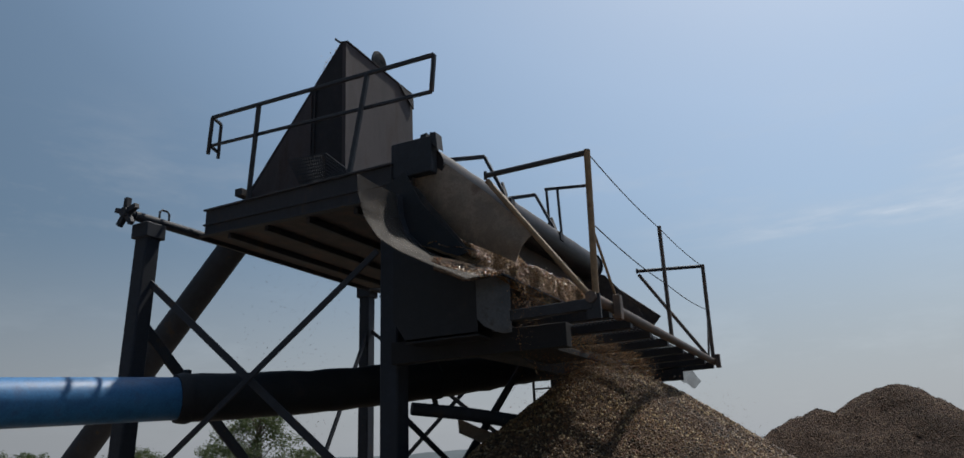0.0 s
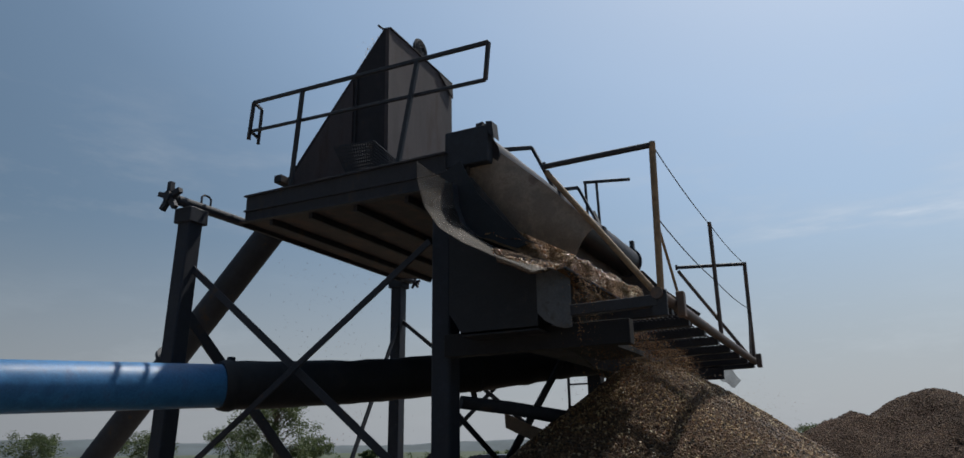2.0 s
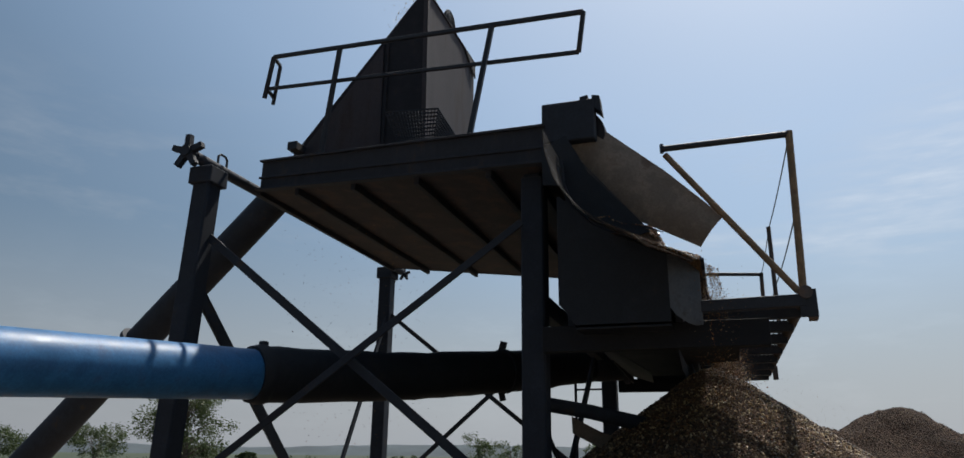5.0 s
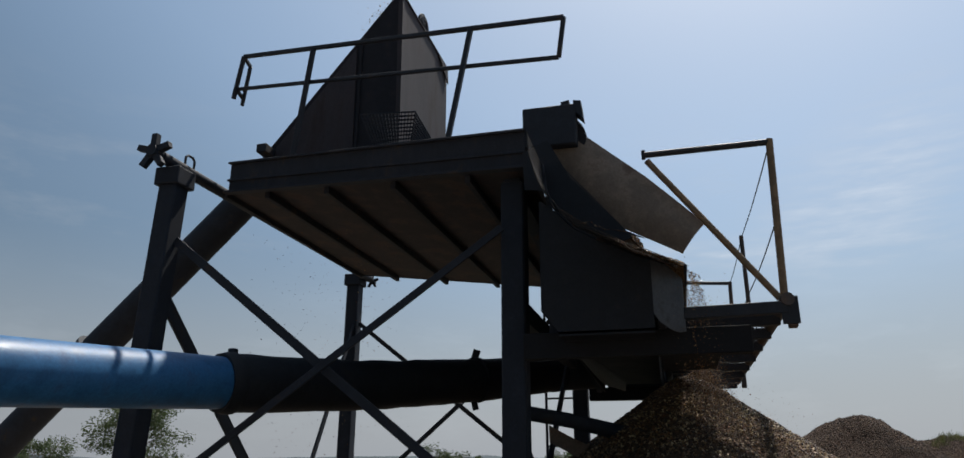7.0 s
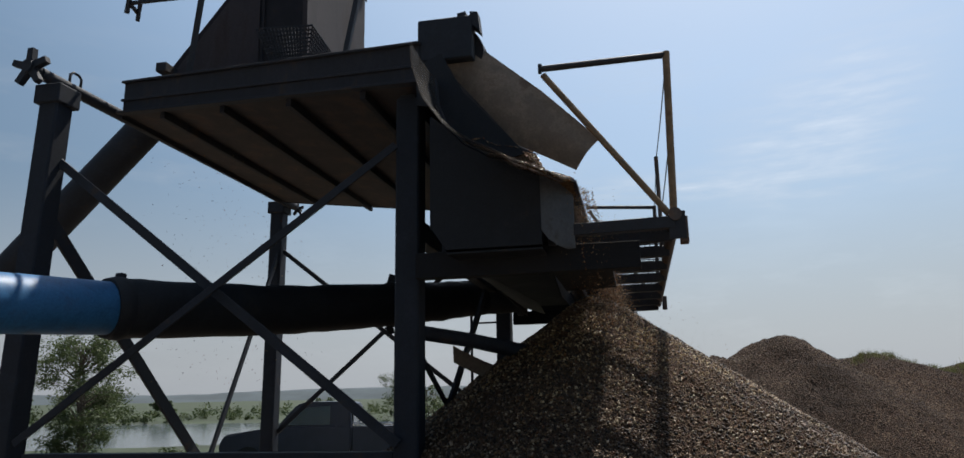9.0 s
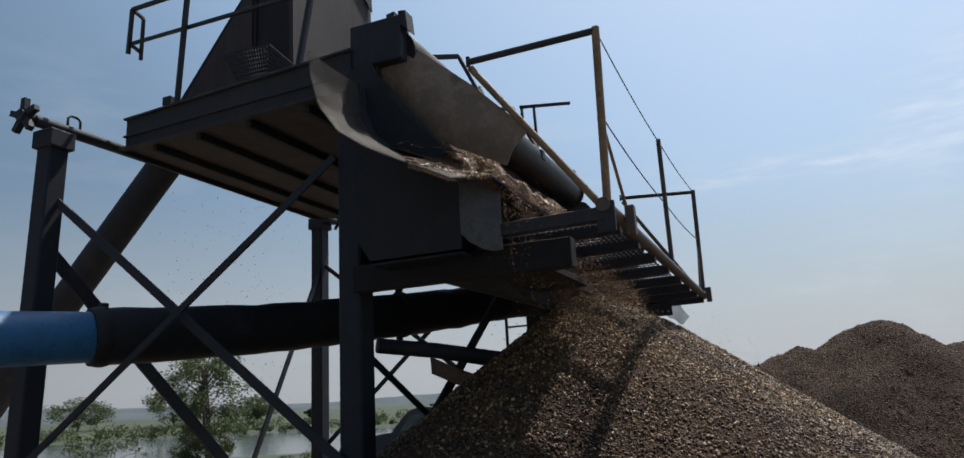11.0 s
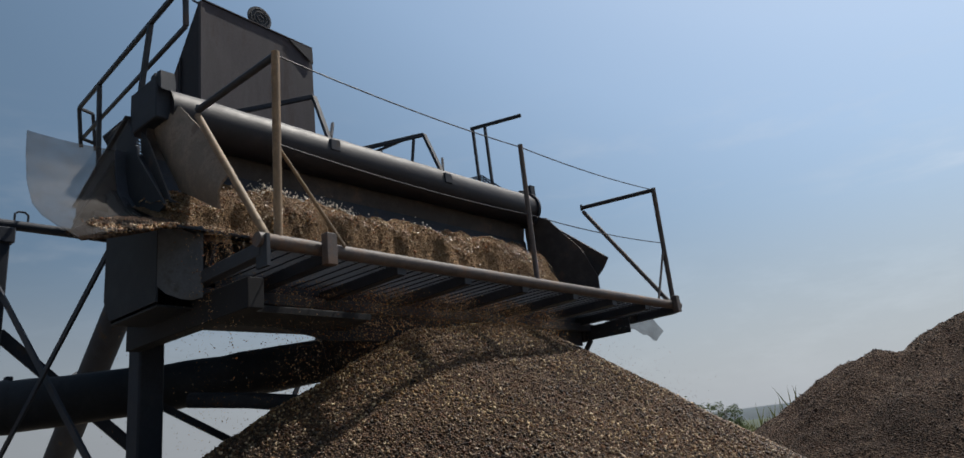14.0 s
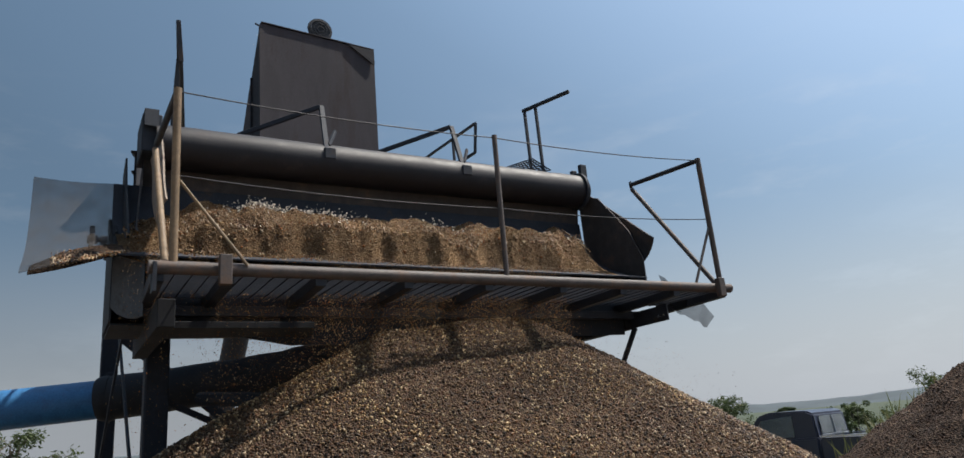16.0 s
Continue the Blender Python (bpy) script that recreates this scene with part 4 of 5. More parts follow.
def heap(name, zf, x0, x1, y0, y1, step, material, label):
    """A heap as a height field, cut where it meets the ground."""
    nx, ny = int((x1 - x0) / step), int((y1 - y0) / step)
    verts, faces, idx = [], [], {}
    zs = [[zf(x0 + i * step, y0 + j * step) for j in range(ny + 1)] for i in range(nx + 1)]
    for i in range(nx):
        for j in range(ny):
            if max(zs[i][j], zs[i + 1][j], zs[i + 1][j + 1], zs[i][j + 1]) < -0.9:
                continue
            f = []
            for a, b in ((i, j), (i + 1, j), (i + 1, j + 1), (i, j + 1)):
                if (a, b) not in idx:
                    idx[(a, b)] = len(verts)
                    verts.append((x0 + a * step, y0 + b * step, zs[a][b]))
                f.append(idx[(a, b)])
            faces.append(f)
    me = bpy.data.meshes.new(name)
    me.from_pydata(verts, [], faces)
    me.polygons.foreach_set("use_smooth", [True] * len(faces))
    me.materials.append(material)
    ob = new(name, me)
    return tagged(ob, label, "gravel pile", kind="stuff")


heap("gravel_pile", pile_z, -7.2, 2.2, 0.4, 11.6, 0.05, M_GRAVEL, "tall heap of brown mixed gravel under the screen")


def pile_stones():
    rng = np.random.default_rng(5)
    P, S = [], []
    while len(P) < 190000:
        x, y = rng.uniform(-4.2, 1.6), rng.uniform(1.4, 8.8)
        z = pile_z(x, y)
        if z < 0.1:
            continue
        # the coarser stones have rolled to the foot
        s = (0.0042 + 0.0128 * rng.random() ** 2.8) * (1.40 - 0.22 * z)
        P.append((x, y, z + s * 0.3))
        S.append(s)
    scatter("pile_stones", P, S, M_STONE, "loose brown, grey and pale stones on the heap", "stones", 6)


pile_stones()

MOUNDS = [((0.17, 12.70, 2.30), 0.62), ((-0.83, 12.36, 2.0), 0.66), ((1.80, 13.5, 2.08), 0.55), ((3.3, 13.9, 1.9), 0.5), ((5.2, 14.2, 2.0), 0.5)]


def mound_z(x, y):
    """Older heaps behind: rounded cones that run together."""
    h = -9
    for (cx, cy, cz), k in MOUNDS:
        d = math.hypot(x - cx, y - cy)
        h = max(h, cz - k * (math.sqrt(d * d + 0.12) - 0.346))
    p = Vector((x, y, 2))
    return h + 0.11 * noise.noise(p * 0.9) + 0.08 * noise.noise(p * 2.7) + 0.035 * noise.noise(p * 6) + 0.02 * noise.noise(p * 13)


heap("old_gravel_mound", mound_z, -5.0, 10.5, 7.5, 19.5, 0.07, M_FARPILE, "older weathered reddish gravel mounds with some grass")


def mound_stones():
    rng = np.random.default_rng(9)
    P, S = [], []
    while len(P) < 46000:
        x, y = rng.uniform(-3.5, 7), rng.uniform(8.2, 14.5)
        z = mound_z(x, y)
        if z < 0.0:
            continue
        s = 0.007 + 0.014 * rng.random() ** 3
        P.append((x, y, z + s * 0.2))
        S.append(s)
    scatter("mound_stones", P, S, M_FARSTONE, "weathered stones on the old mounds", "stones", 3)


mound_stones()


def deck_gravel_z(x, y):
    """Wet gravel lying on the deck, lumpy along its lip."""
    u = (x + 3.10) / 0.72
    base = 3.33 - 0.58 * u + 0.10 * math.sin(math.pi * min(1, max(0, u)))
    p = Vector((x * 1.5, y, 5))
    return base - 0.30 * max(0.0, (5.0 - y) / 0.7) ** 1.5 * (1 - 0.7 * min(1, max(0, u))) + 0.10 * noise.noise(p * 2.2) + 0.075 * noise.noise(p * 5) + 0.03 * noise.noise(p * 13)


def lip_drop(u, y):
    """The bank breaks off in clods before the lip."""
    cut = 0.60 + 0.20 * noise.noise(Vector((3, y * 1.7, 2))) + 0.10 * noise.noise(Vector((8, y * 6, 2)))
    k = min(1.0, max(0.0, (u - cut) / 0.10))
    return 0.42 * k * k * (3 - 2 * k) + max(0.0, u - 0.93) * 2.0


def deck_gravel():
    def surf(u, v):
        y = 4.32 + 4.20 * v
        x = -3.14 + (0.74 + 0.10 * noise.noise(Vector((0, y * 2.5, 1)))) * u
        end = min(1, v / 0.04, (1 - v) / 0.05)
        z = deck_gravel_z(x, y)
        lo = 2.74 + max(0, (-2.4 - x)) * 0.5
        z = max(z - lip_drop(u, y), lo - 0.05)
        return (min(x, -2.39), y, lo + (z - lo) * max(0.0, end))

    bm = grid_sheet(34, 190, surf)
    ob = part("deck_gravel", bm, M_WETGRAVEL, smooth=True)
    tagged(ob, "wet golden-brown gravel sliding off the screen deck", "gravel", kind="stuff")
    rng = np.random.default_rng(2)
    P, S = [], []
    for _ in range(56000):
        y = rng.uniform(4.36, 8.4)
        u = rng.random() ** 0.8
        x = -3.14 + (0.74 + 0.10 * noise.noise(Vector((0, y * 2.5, 1)))) * u
        if lip_drop(u, y) > 0.2 and rng.random() < 0.82:
            continue
        s = 0.0032 + 0.008 * rng.random() ** 3
        lo = 2.74 + max(0, (-2.4 - x)) * 0.5
        P.append((min(x, -2.38), y, max(deck_gravel_z(x, y) - lip_drop(u, y), lo) + s * 0.3))
        S.append(s)
    # on the near apron
    for _ in range(1100):
        v = 0.75 * rng.random() ** 1.2
        u = 0.74 + 0.25 * rng.random() ** 0.7
        x, z = deck_at(u)
        z -= 0.16 * u * u * v * 0.9
        P.append((x - 0.03 * u * v, 4.34 - 0.54 * v, z + 0.02 * rng.random() + 0.012))
        S.append(0.006 + 0.010 * rng.random())
    # clods along the broken edge of the bank
    for _ in range(2600):
        y = rng.uniform(4.5, 8.3)
        u = 0.55 + 0.42 * rng.random()
        x = -3.14 + (0.74 + 0.10 * noise.noise(Vector((0, y * 2.5, 1)))) * u
        if lip_drop(u, y) > 0.2:
            continue
        s = 0.009 + 0.013 * rng.random() ** 2
        P.append((x, y, deck_gravel_z(x, y) - lip_drop(u, y) + s * 0.4))
        S.append(s)
    scatter("deck_stones", P, S, M_WETSTONE, "wet shining stones on the screen deck", "stones", 8)


deck_gravel()


def apron_gravel():
    """A tapering layer of mud and gravel across the lower part of the near apron."""
    def surf(u, v):
        a = 0.60 + 0.24 * v
        k = a + (0.975 - a) * u
        x, z = deck_at(k)
        z -= 0.144 * k * k * v - 0.015 * math.sin(9 * k + 3 * v)
        lump = 0.012 + 0.03 * math.sin(math.pi * u) * (1 - 0.7 * v) * (0.8 + 0.6 * noise.noise(Vector((9 * u, 7 * v, 3))))
        return (x - 0.03 * k * v, 4.34 - 0.52 * v, z + lump)

    tagged(part("apron_gravel", grid_sheet(16, 18, surf, 0.008), M_GRAVEL, smooth=True), "dark muddy gravel lying on the plastic apron", "gravel", kind="stuff")


apron_gravel()


def falling_gravel():
    """The curtain of stones that drops from the deck's lip to the heap."""
    rng = np.random.default_rng(12)
    P, S = [], []
    for _ in range(42000):
        r = rng.random()
        y = 4.36 + 0.75 * rng.random() ** 2 if r < 0.012 else 5.6 + 2.1 * rng.random() ** 0.9
        tt = 0.44 * rng.random() ** 0.8
        x = -2.42 + (0.3 + 0.6 * rng.random()) * tt + rng.normal() * 0.05
        z = 2.74 - 0.4 * tt - 4.9 * tt * tt + rng.normal() * 0.03
        if y < 4.3:
            z -= 0.10
        if z < pile_z(x, y) or z > 2.9:
            continue
        P.append((x, y + rng.normal() * 0.03, z))
        S.append(0.0024 + 0.0055 * rng.random() ** 3)
    # strings of gravel and water that run off the near end of the deck
    for k in range(34):
        y, x = 4.46 + 0.50 * rng.random() ** 1.2, -2.44 + 0.14 * rng.random()
        long = 0.15 + 0.55 * rng.random() ** 2
        for _ in range(int(130 * long) + 20):
            tt = rng.random() ** 1.5
            P.append((x + 0.05 * tt + rng.normal() * 0.006, y + rng.normal() * 0.006, 2.76 - long * tt))
            S.append(0.0025 + 0.004 * rng.random() ** 2)
    for _ in range(900):
        y = 4.3 + 0.9 * rng.random()
        x = -2.5 + 0.35 * rng.random()
        z = rng.uniform(1.3, 2.7)
        if z > pile_z(x, y):
            P.append((x, y, z))
            S.append(0.002 + 0.004 * rng.random() ** 2)
    # thinner fall between the near end and the curtain
    for _ in range(9000):
        y = 4.75 + 0.95 * rng.random() ** 0.6
        tt = 0.50 * rng.random() ** 0.7
        x = -2.46 + (0.2 + 0.7 * rng.random()) * tt + rng.normal() * 0.05
        z = 2.70 - 0.4 * tt - 4.9 * tt * tt + rng.normal() * 0.03
        if z > pile_z(x, y):
            P.append((x, y, z))
            S.append(0.0024 + 0.005 * rng.random() ** 3)
    # stones bouncing off the far foot of the curtain
    for _ in range(620):
        y = 6.8 + 1.9 * rng.random()
        x = -2.3 + 1.1 * rng.random()
        P.append((x, y, pile_z(x, y) + 0.38 * rng.random() ** 2))
        S.append(0.002 + 0.003 * rng.random())
    # drops from the tray's near edge
    for _ in range(420):
        x, y, z = rng.uniform(-6.3, -5.0), rng.uniform(5.4, 6.6), rng.uniform(1.6, 3.7)
        P.append((x, y, z))
        S.append(0.003 + 0.005 * rng.random())
    scatter("falling_gravel", P, S, M_WETSTONE, "curtain of gravel and drops falling from the deck", "gravel", 4)


falling_gravel()


def froth():
    """Pale froth and wet clods where the slurry jets hit the bank, and spray at the hood's peak."""
    rng = np.random.default_rng(31)
    P, S = [], []
    for cy, n, w in ((5.35, 380, 0.16), (5.62, 260, 0.12), (5.95, 160, 0.12), (6.95, 50, 0.10)):
        for _ in range(n):
            y = cy + rng.normal() * w
            x = -3.02 + rng.normal() * 0.05
            P.append((x, y, deck_gravel_z(x, y) + abs(rng.normal()) * 0.035))
            S.append(0.004 + 0.010 * rng.random() ** 2)
    scatter("froth", P, S, M_FROTH, "pale froth and splashed clods along the top of the wet gravel", "froth", 14)
    Q, T = [], []
    for _ in range(1500):
        k = rng.random()
        spread = 0.03 + 0.06 * k
        Q.append((-5.16 - 0.20 * k + rng.normal() * spread, 5.95 + 0.5 * rng.random() + rng.normal() * 0.05, 6.24 - 0.16 * k + rng.normal() * spread))
        T.append(0.004 + 0.012 * rng.random() ** 3)
    scatter("spray", Q, T, M_FROTH, "pale splash of slurry thrown out at the peak of the hood", "spray", 15)


froth()


# ---- plants ----
def leaf_cloud(bm, centre, radius, n, size, rng):
    for _ in range(n):
        d = Vector((rng.gauss(0, 1), rng.gauss(0, 1), rng.gauss(0, 1))).normalized() * radius * rng.random() ** 0.5
        c = Vector(centre) + d
        a = Vector((rng.gauss(0, 1), rng.gauss(0, 1), rng.gauss(0, 0.6))).normalized()
        b = a.orthogonal().normalized()
        b.rotate(Matrix.Rotation(rng.random() * 6.28, 3, a))
        l = size * (0.6 + 0.8 * rng.random())
        vs = [bm.verts.new(c + a * l), bm.verts.new(c + b * l * 0.38), bm.verts.new(c - a * l), bm.verts.new(c - b * l * 0.38)]
        bm.faces.new(vs)


def tree(base, height, spread, seed, leaf=0.05, clumps=60, per=110, label="", low=0.25):
    rng = random.Random(seed)
    t = thing("tree", base, label, "tree")
    base = Vector(base)
    wood = bmesh.new()
    tips = []
    for s in range(1 if low > 0.3 else 4):
        lean = Vector((rng.uniform(-1, 1), rng.uniform(-1, 1), 0)) * spread * 0.35
        trunk = [base + lean * (k / 6) ** 1.3 + Vector((rng.gauss(0, 0.03), rng.gauss(0, 0.03), height * 0.85 * k / 6 - 0.1)) for k in range(7)]
        sweep(trunk, [max(0.012, 0.045 * height / 3 * (1 - k / 6.5)) for k in range(7)], 8, wood)
        for _ in range(clumps // (1 if low > 0.3 else 4)):
            k = rng.uniform(low, 1.0)
            i = min(int(k * 6), 5)
            p = trunk[i].lerp(trunk[i + 1], k * 6 - i)
            out = spread * (0.35 + 0.65 * math.sin(math.pi * min(1, k * 0.85))) * rng.uniform(0.3, 1.05)
            a = rng.random() * 6.28
            tip = p + Vector((math.cos(a) * out, math.sin(a) * out, height * rng.uniform(0.02, 0.16)))
            mid = p.lerp(tip, 0.5) + Vector((0, 0, 0.05 * height))
            sweep([p, mid, tip], [0.012 * height / 3, 0.008, 0.003], 5, wood)
            tips.append(tip)
            tips.append(mid.lerp(tip, 0.5))
    part("trunk", wood, M_BARK, t, smooth=True)
    crown = bmesh.new()
    for tip in tips:
        leaf_cloud(crown, tip, spread * rng.uniform(0.12, 0.24), per // 2, leaf, rng)
    part("crown", crown, M_LEAF, t, "feathery grey-green leaves")


tree((-16.9, 17.6, -0.9), 4.5, 1.45, 3, 0.042, 96, 190, "bushy willow with several stems on the river bank", 0.1)
tree((-14.6, 18.4, -1.2), 1.6, 0.9, 5, 0.05, 30, 80, "low willow scrub by the water", 0.1)
tree((-19.3, 16.0, -0.9), 2.2, 1.3, 6, 0.05, 30, 80, "low willow scrub by the water", 0.1)
tree((-17.5, 3.4, -0.1), 2.75, 1.25, 9, 0.05, 60, 120, "green leafy bush beside the yard", 0.1)
tree((-18.3, 35.5, -1.05), 2.7, 0.75, 41, 0.06, 50, 90, "round leafy bush on the river bank", 0.15)
tree((-13.3, 33.8, -1.05), 3.7, 1.3, 42, 0.05, 70, 80, "feathery willow shrub on the river bank", 0.12)
tree((-11.8, 33.6, -1.05), 3.4, 1.1, 43, 0.05, 56, 70, "feathery willow shrub on the river bank", 0.12)
tree((-9.8, 29.4, -1.05), 2.7, 0.42, 44, 0.05, 22, 60, "thin young tree on the river bank", 0.45)
FAR_TREES = ((-72, 98, 1.7, 1.3), (-20, 121, 4, 4), (-8, 124, 4.5, 4), (-95, 92, 5.5, 5), (-107, 84, 5, 5), (-84, 99, 4, 4), (-120, 74, 5, 5))
for i, (x, y, h, s) in enumerate(FAR_TREES):
    x, y, h, s = -2.4 + 1.22 * (x + 2.4), -0.2 + 1.22 * (y + 0.2), 1.22 * h, 1.22 * s
    tree((x, y, -0.4), h, s, 20 + i, 0.22, 64, 80, "far leafy tree on the opposite river bank", 0.12)


def bank_scrub():
    """Low bushes along the far waterline."""
    rng = random.Random(77)
    bm = bmesh.new()
    a0, b0 = Vector((-0.45, 0.89, 0)).normalized(), Vector((0.89, 0.45, 0)).normalized()
    for k in range(520):
        deep = rng.random() ** 1.6
        c = Vector((-3, 5, -1.5 + 1.1 * deep)) + a0 * (119.5 + 16 * deep) + b0 * rng.uniform(-130, 90)
        r = rng.uniform(0.4, 1.0) * (1 + 0.6 * deep)
        leaf_cloud(bm, c + Vector((0, 0, r * 0.3)), r, 50, 0.24, rng)
    tagged(part("bank_scrub", bm, M_LEAF), "low green scrub and reeds along the far river bank", "scrub", kind="stuff")


bank_scrub()


def tufts(name, where, n, size, label, seed):
    rng = random.Random(seed)
    bm = bmesh.new()
    for _ in range(n):
        x, y, z = where(rng)
        a = rng.random() * 6.28
        w = Vector((math.cos(a), math.sin(a), 0)) * 0.006 * size / 0.15
        tip = Vector((rng.gauss(0, 0.35), rng.gauss(0, 0.35), 1)).normalized() * size * rng.uniform(0.5, 1.2)
        c = Vector((x, y, z - 0.01))
        bm.faces.new((bm.verts.new(c - w), bm.verts.new(c + w), bm.verts.new(c + tip * 0.6 + w * 0.5), bm.verts.new(c + tip)))
    tagged(part(name, bm, M_GRASS), label, "grass", kind="stuff")


def on_mound(rng):
    while True:
        k = rng.randrange(9)
        x, y = 1.5 + 0.28 * k + rng.gauss(0, 0.07), 13.25 + 0.12 * (k % 4) + rng.gauss(0, 0.10)
        z = mound_z(x, y)
        if z > 1.55:
            return x, y, z


tufts("mound_grass", on_mound, 1500, 0.11, "sparse dry green grass on top of the old mound", 1)


def behind(rng):
    x, y = rng.uniform(-7, -1.5), rng.uniform(12.8, 17)
    return x, y, ground_z(x, y)


tufts("weed_tufts", behind, 2500, 0.55, "tall wispy weeds behind the heaps", 2)


def mound_foot(rng):
    x, y = -2.75 + rng.gauss(0, 0.32), 12.4 + rng.gauss(0, 0.15)
    return x, y, max(ground_z(x, y), mound_z(x, y))


tufts("wispy_weeds", mound_foot, 150, 0.34, "thin pale wispy weeds at the foot of the mound", 7)


# ---- truck ----
def truck():
    t = thing("pickup_truck", (-12.6, 24.2, -1.0), "dark blue pickup truck parked on the river bank", "truck")
    M = Matrix.Translation((-12.6, 24.2, -1.05)) @ Matrix.Rotation(radians(188), 4, 'Z')

    def P(*pts):
        return [M @ Vector(p) for p in pts]

    def extr(prof, y0, y1):
        bm = bmesh.new()
        a = [bm.verts.new(M @ Vector((x, y0, z))) for x, z in prof]
        b = [bm.verts.new(M @ Vector((x, y1, z))) for x, z in prof]
        bm.faces.new(a)
        bm.faces.new(b[::-1])
        n = len(prof)
        for i in range(n):
            bm.faces.new((a[i], b[i], b[(i + 1) % n], a[(i + 1) % n]))
        bmesh.ops.recalc_face_normals(bm, faces=bm.faces[:])
        bevel_all(bm, 0.05, 2)
        return bm

    part("body", extr([(3.5, 0.55), (3.55, 1.05), (3.35, 1.38), (1.6, 1.62), (0.9, 1.62), (-0.95, 1.62), (-0.95, 0.62)], -1.05, 1.05), M_TRUCK, t, smooth=True)
    cab = part("cab", extr([(1.65, 1.55), (0.95, 2.32), (0.6, 2.42), (-0.65, 2.40), (-0.85, 2.3), (-0.92, 1.55)], -0.95, 0.95), M_TRUCK, t, smooth=True)
    part("bed", extr([(-0.98, 0.62), (-0.98, 1.60), (-3.9, 1.60), (-3.9, 0.62)], -1.05, 1.05), M_TRUCK, t, smooth=True)
    for y in (-1.0, 1.0):
        part("trim_rail", bar(*P((-0.98, y, 1.64), (-3.9, y, 1.64)), 0.06, 0.05), M_CHROME, t)
        s = 1 if y > 0 else -1
        win = P((1.25, 0.965 * s, 1.66), (0.85, 0.955 * s, 2.2), (-0.2, 0.955 * s, 2.28), (-0.2, 0.965 * s, 1.66))
        part("side_window", slab(win, M.to_3x3() @ Vector((0, 0.012 * s, 0))), M_GLASS, cab)
    part("rear_window", slab(P((-0.945, -0.75, 1.72), (-0.945, 0.75, 1.72), (-0.89, 0.7, 2.22), (-0.89, -0.7, 2.22)), M.to_3x3() @ Vector((-0.015, 0, 0))), M_GLASS, cab)
    part("window_bar", bar(*P((-0.97, 0, 1.70), (-0.915, 0, 2.24)), 0.05, 0.02, up=(0, 1, 0)), M_CHROME, cab)
    part("window_frame", bar(*P((-0.965, -0.8, 1.68), (-0.965, 0.8, 1.68)), 0.05, 0.04), M_CHROME, cab)
    part("windscreen", slab(P((1.58, -0.85, 1.66), (1.58, 0.85, 1.66), (1.02, 0.8, 2.27), (1.02, -0.8, 2.27)), M.to_3x3() @ Vector((0.015, 0, 0.015))), M_GLASS, cab)
    for x in (2.5, -2.6):
        for y in (-0.98, 0.98):
            w = part("wheel", tube(M @ Vector((x, y - 0.13, 0.5)), M @ Vector((x, y + 0.13, 0.5)), 0.5, 24), M_TYRE, t, smooth=True)
            part("rim", tube(M @ Vector((x, y - 0.14, 0.5)), M @ Vector((x, y + 0.14, 0.5)), 0.27, 16), M_CHROME, w, smooth=True)
    part("bumper", bar(*P((3.58, -1.0, 0.6), (3.58, 1.0, 0.6)), 0.12, 0.2), M_CHROME, t)


truck()


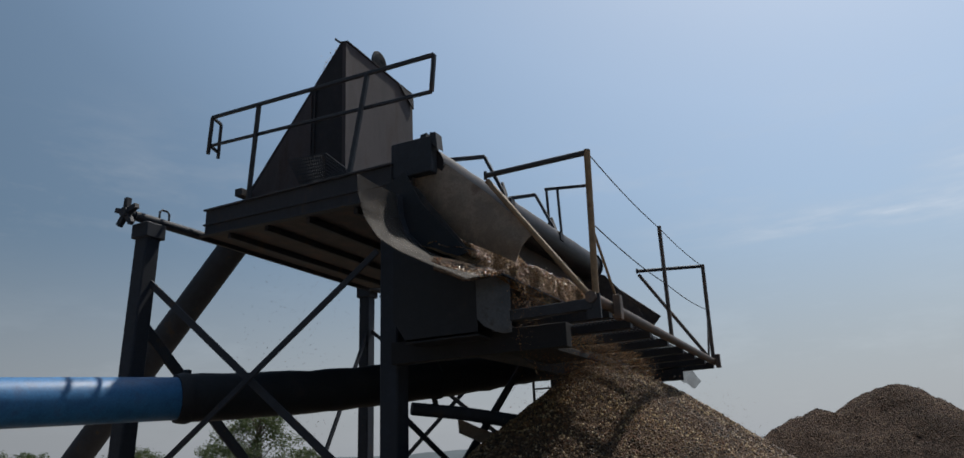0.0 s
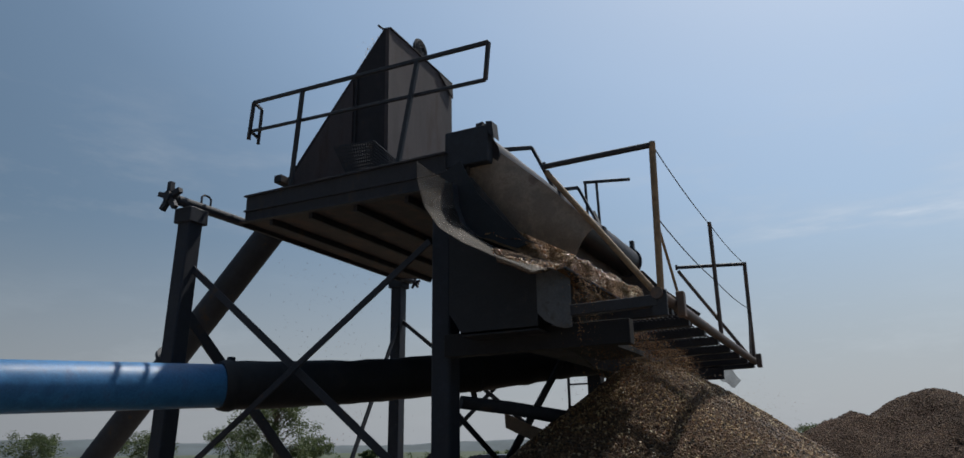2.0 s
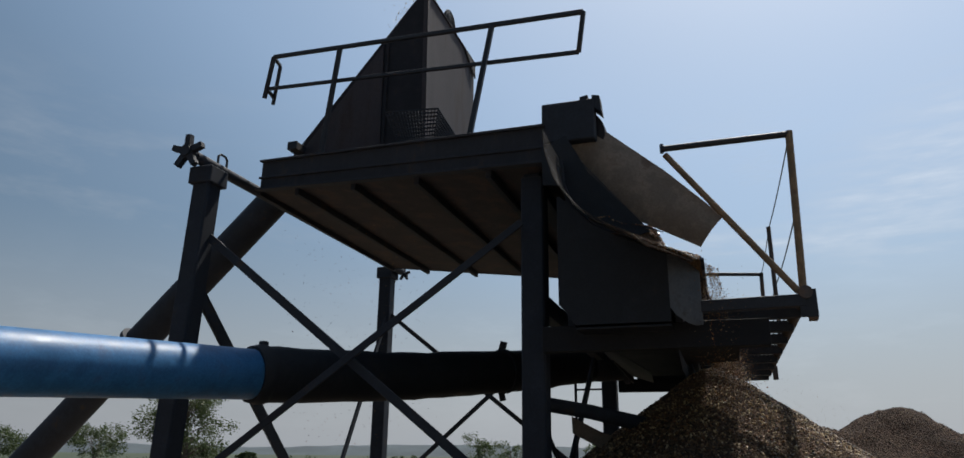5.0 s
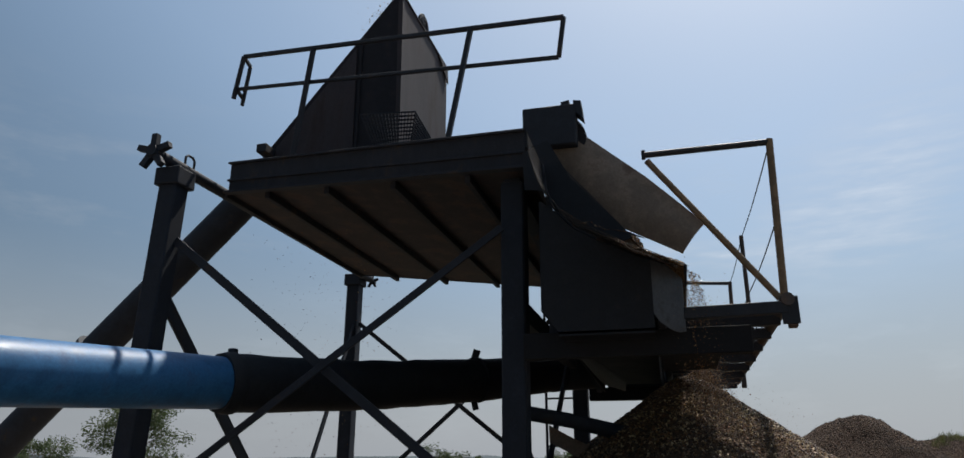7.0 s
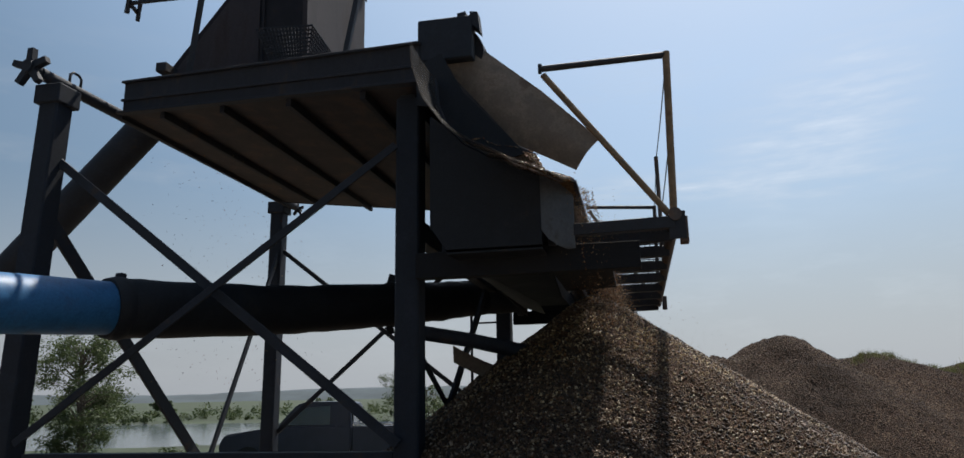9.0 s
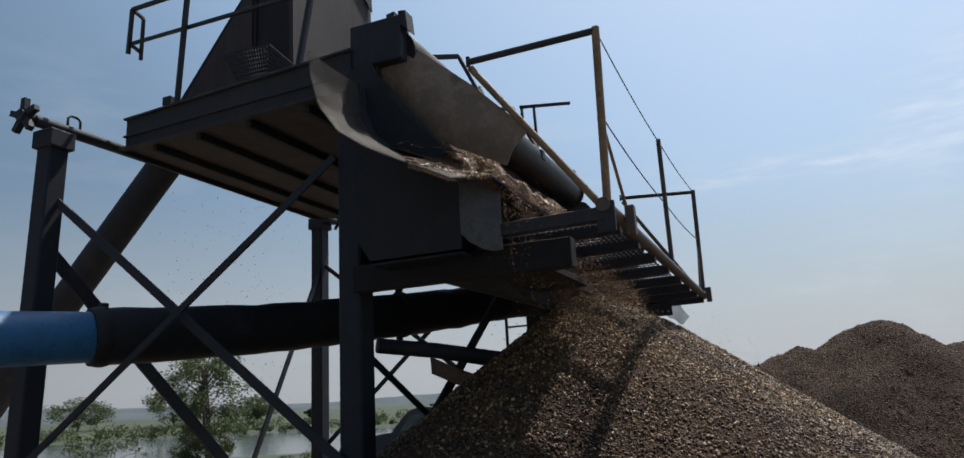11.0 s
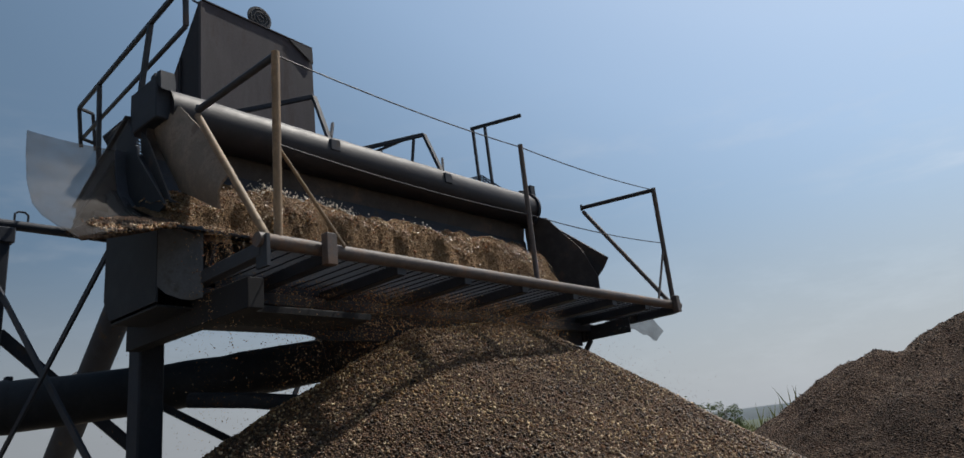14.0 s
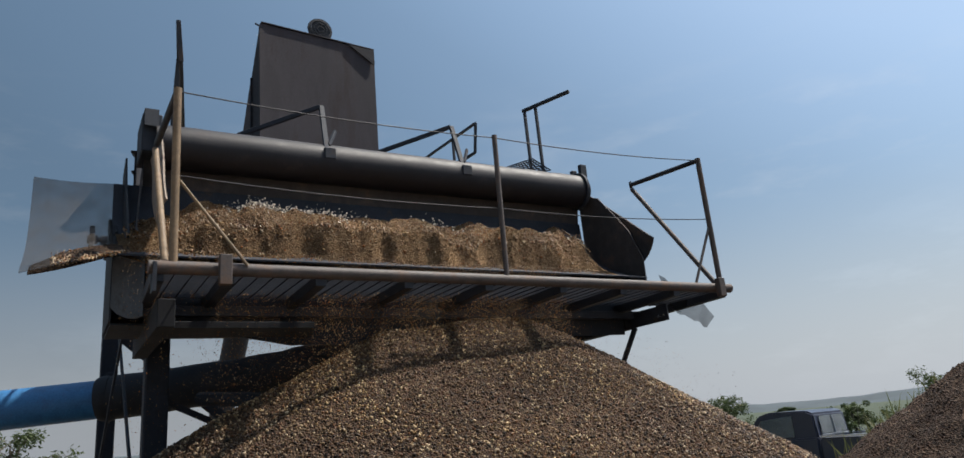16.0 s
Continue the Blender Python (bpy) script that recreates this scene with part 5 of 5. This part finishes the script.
# ---- high thin clouds and glowing horizon haze ----
def cloud_mat():
    m, t, b = nodes_of("cloud_and_horizon_haze")
    t.nodes.remove(b)
    n = noise_node(t, 0.0016, 7, 0.62, stretch=(1, 1, 3.2))
    tc = t.nodes.new("ShaderNodeTexCoord")
    sp = t.nodes.new("ShaderNodeSeparateXYZ")
    t.links.new(tc.outputs["UV"], sp.inputs[0])
    edge = None
    for k in (0, 1):
        q = t.nodes.new("ShaderNodeMath")
        q.operation = 'PINGPONG'
        q.inputs[1].default_value = 0.5
        t.links.new(sp.outputs[k], q.inputs[0])
        f = t.nodes.new("ShaderNodeMapRange")
        f.inputs[2].default_value = 0.3
        t.links.new(q.outputs[0], f.inputs[0])
        if edge:
            mu = t.nodes.new("ShaderNodeMath")
            mu.operation = 'MULTIPLY'
            t.links.new(edge, mu.inputs[0])
            t.links.new(f.outputs[0], mu.inputs[1])
            edge = mu.outputs[0]
        else:
            edge = f.outputs[0]
    a = t.nodes.new("ShaderNodeMapRange")
    a.inputs[1].default_value, a.inputs[2].default_value, a.inputs[4].default_value = 0.50, 0.82, 0.26
    t.links.new(n.outputs[0], a.inputs[0])
    fac = t.nodes.new("ShaderNodeMath")
    fac.operation = 'MULTIPLY'
    t.links.new(a.outputs[0], fac.inputs[0])
    t.links.new(edge, fac.inputs[1])
    # two longer streaks
    wisp = noise_node(t, 0.0035, 4, 0.55, stretch=(1, 1, 5))

    def window(src, c, half):
        d = t.nodes.new("ShaderNodeMath")
        d.operation = 'SUBTRACT'
        d.inputs[1].default_value = c
        t.links.new(src, d.inputs[0])
        e = t.nodes.new("ShaderNodeMath")
        e.operation = 'ABSOLUTE'
        t.links.new(d.outputs[0], e.inputs[0])
        r = t.nodes.new("ShaderNodeMapRange")
        r.interpolation_type = 'SMOOTHSTEP'
        r.inputs[1].default_value, r.inputs[2].default_value = half, 0.0
        t.links.new(e.outputs[0], r.inputs[0])
        return r.outputs[0]

    def times(a, b):
        q = t.nodes.new("ShaderNodeMath")
        q.operation = 'MULTIPLY'
        t.links.new(a, q.inputs[0])
        t.links.new(b, q.inputs[1])
        return q.outputs[0]

    grain = t.nodes.new("ShaderNodeMapRange")
    grain.inputs[1].default_value, grain.inputs[2].default_value, grain.inputs[4].default_value = 0.22, 0.80, 0.58
    t.links.new(wisp.outputs[0], grain.inputs[0])
    for slope, v0, thick, u0, long in ((0.12, 0.486, 0.078, 0.386, 0.115), (-4.6, 2.262, 0.34, 0.354, 0.05)):
        k = t.nodes.new("ShaderNodeMath")
        k.operation = 'MULTIPLY_ADD'
        k.inputs[1].default_value = -slope
        t.links.new(sp.outputs[0], k.inputs[0])
        t.links.new(sp.outputs[1], k.inputs[2])
        streak = times(times(window(k.outputs[0], v0, thick), window(sp.outputs[0], u0, long)), grain.outputs[0])
        big = t.nodes.new("ShaderNodeMath")
        big.operation = 'MAXIMUM'
        t.links.new(fac.outputs[0], big.inputs[0])
        t.links.new(streak, big.inputs[1])
        fac = big
    # horizon haze painted as a pale glow, thickest at the band's foot
    low = t.nodes.new("ShaderNodeMapRange")
    low.interpolation_type = 'SMOOTHSTEP'
    low.inputs[1].default_value, low.inputs[2].default_value = 0.62, 0.0
    low.inputs[3].default_value, low.inputs[4].default_value = 0.0, 0.88
    t.links.new(sp.outputs[1], low.inputs[0])
    mxx = t.nodes.new("ShaderNodeMath")
    mxx.operation = 'MAXIMUM'
    t.links.new(fac.outputs[0], mxx.inputs[0])
    t.links.new(low.outputs[0], mxx.inputs[1])
    thin = fac.outputs[0]
    fac = mxx
    em = t.nodes.new("ShaderNodeEmission")
    em.inputs[0].default_value = (0.80, 0.85, 0.92, 1)
    lum = t.nodes.new("ShaderNodeMapRange")
    lum.inputs[2].default_value = 0.5
    lum.inputs[3].default_value, lum.inputs[4].default_value = 0.62, 0.92
    t.links.new(thin, lum.inputs[0])
    # emission rises towards the sun: its light is put into the band
    nrm = t.nodes.new("ShaderNodeVectorMath")
    nrm.operation = 'NORMALIZE'
    t.links.new(tc.outputs["Object"], nrm.inputs[0])
    dot = t.nodes.new("ShaderNodeVectorMath")
    dot.operation = 'DOT_PRODUCT'
    dot.inputs[1].default_value = SUN_DIR
    t.links.new(nrm.outputs[0], dot.inputs[0])
    glow = t.nodes.new("ShaderNodeMapRange")
    glow.inputs[1].default_value, glow.inputs[2].default_value = 0.0, 0.75
    glow.inputs[3].default_value, glow.inputs[4].default_value = 0.55, 1.15
    t.links.new(dot.outputs["Value"], glow.inputs[0])
    lit = t.nodes.new("ShaderNodeMath")
    lit.operation = 'MULTIPLY'
    t.links.new(lum.outputs[0], lit.inputs[0])
    t.links.new(glow.outputs[0], lit.inputs[1])
    t.links.new(lit.outputs[0], em.inputs[1])
    tr = t.nodes.new("ShaderNodeBsdfTransparent")
    mx = t.nodes.new("ShaderNodeMixShader")
    t.links.new(fac.outputs[0], mx.inputs[0])
    t.links.new(tr.outputs[0], mx.inputs[1])
    t.links.new(em.outputs[0], mx.inputs[2])
    t.links.new(mx.outputs[0], t.nodes["Material Output"].inputs[0])
    return m


def cloud_band():
    bm = bmesh.new()
    uv = bm.loops.layers.uv.new("uv")
    n, m, R = 80, 10, 3600
    vs = []
    for i in range(n + 1):
        a = radians(-110 + 270 * i / n)
        vs.append([bm.verts.new((-math.sin(a) * R, math.cos(a) * R, -20 + 1900 * j / m)) for j in range(m + 1)])
    for i in range(n):
        for j in range(m):
            f = bm.faces.new((vs[i][j], vs[i + 1][j], vs[i + 1][j + 1], vs[i][j + 1]))
            for lp, (a, b) in zip(f.loops, ((i, j), (i + 1, j), (i + 1, j + 1), (i, j + 1))):
                lp[uv].uv = (a / n, b / m)
    tagged(part("backdrop_clouds", bm, cloud_mat(), smooth=True), "faint streaky white clouds above a glowing band of horizon haze", "clouds", kind="structure")


cloud_band()
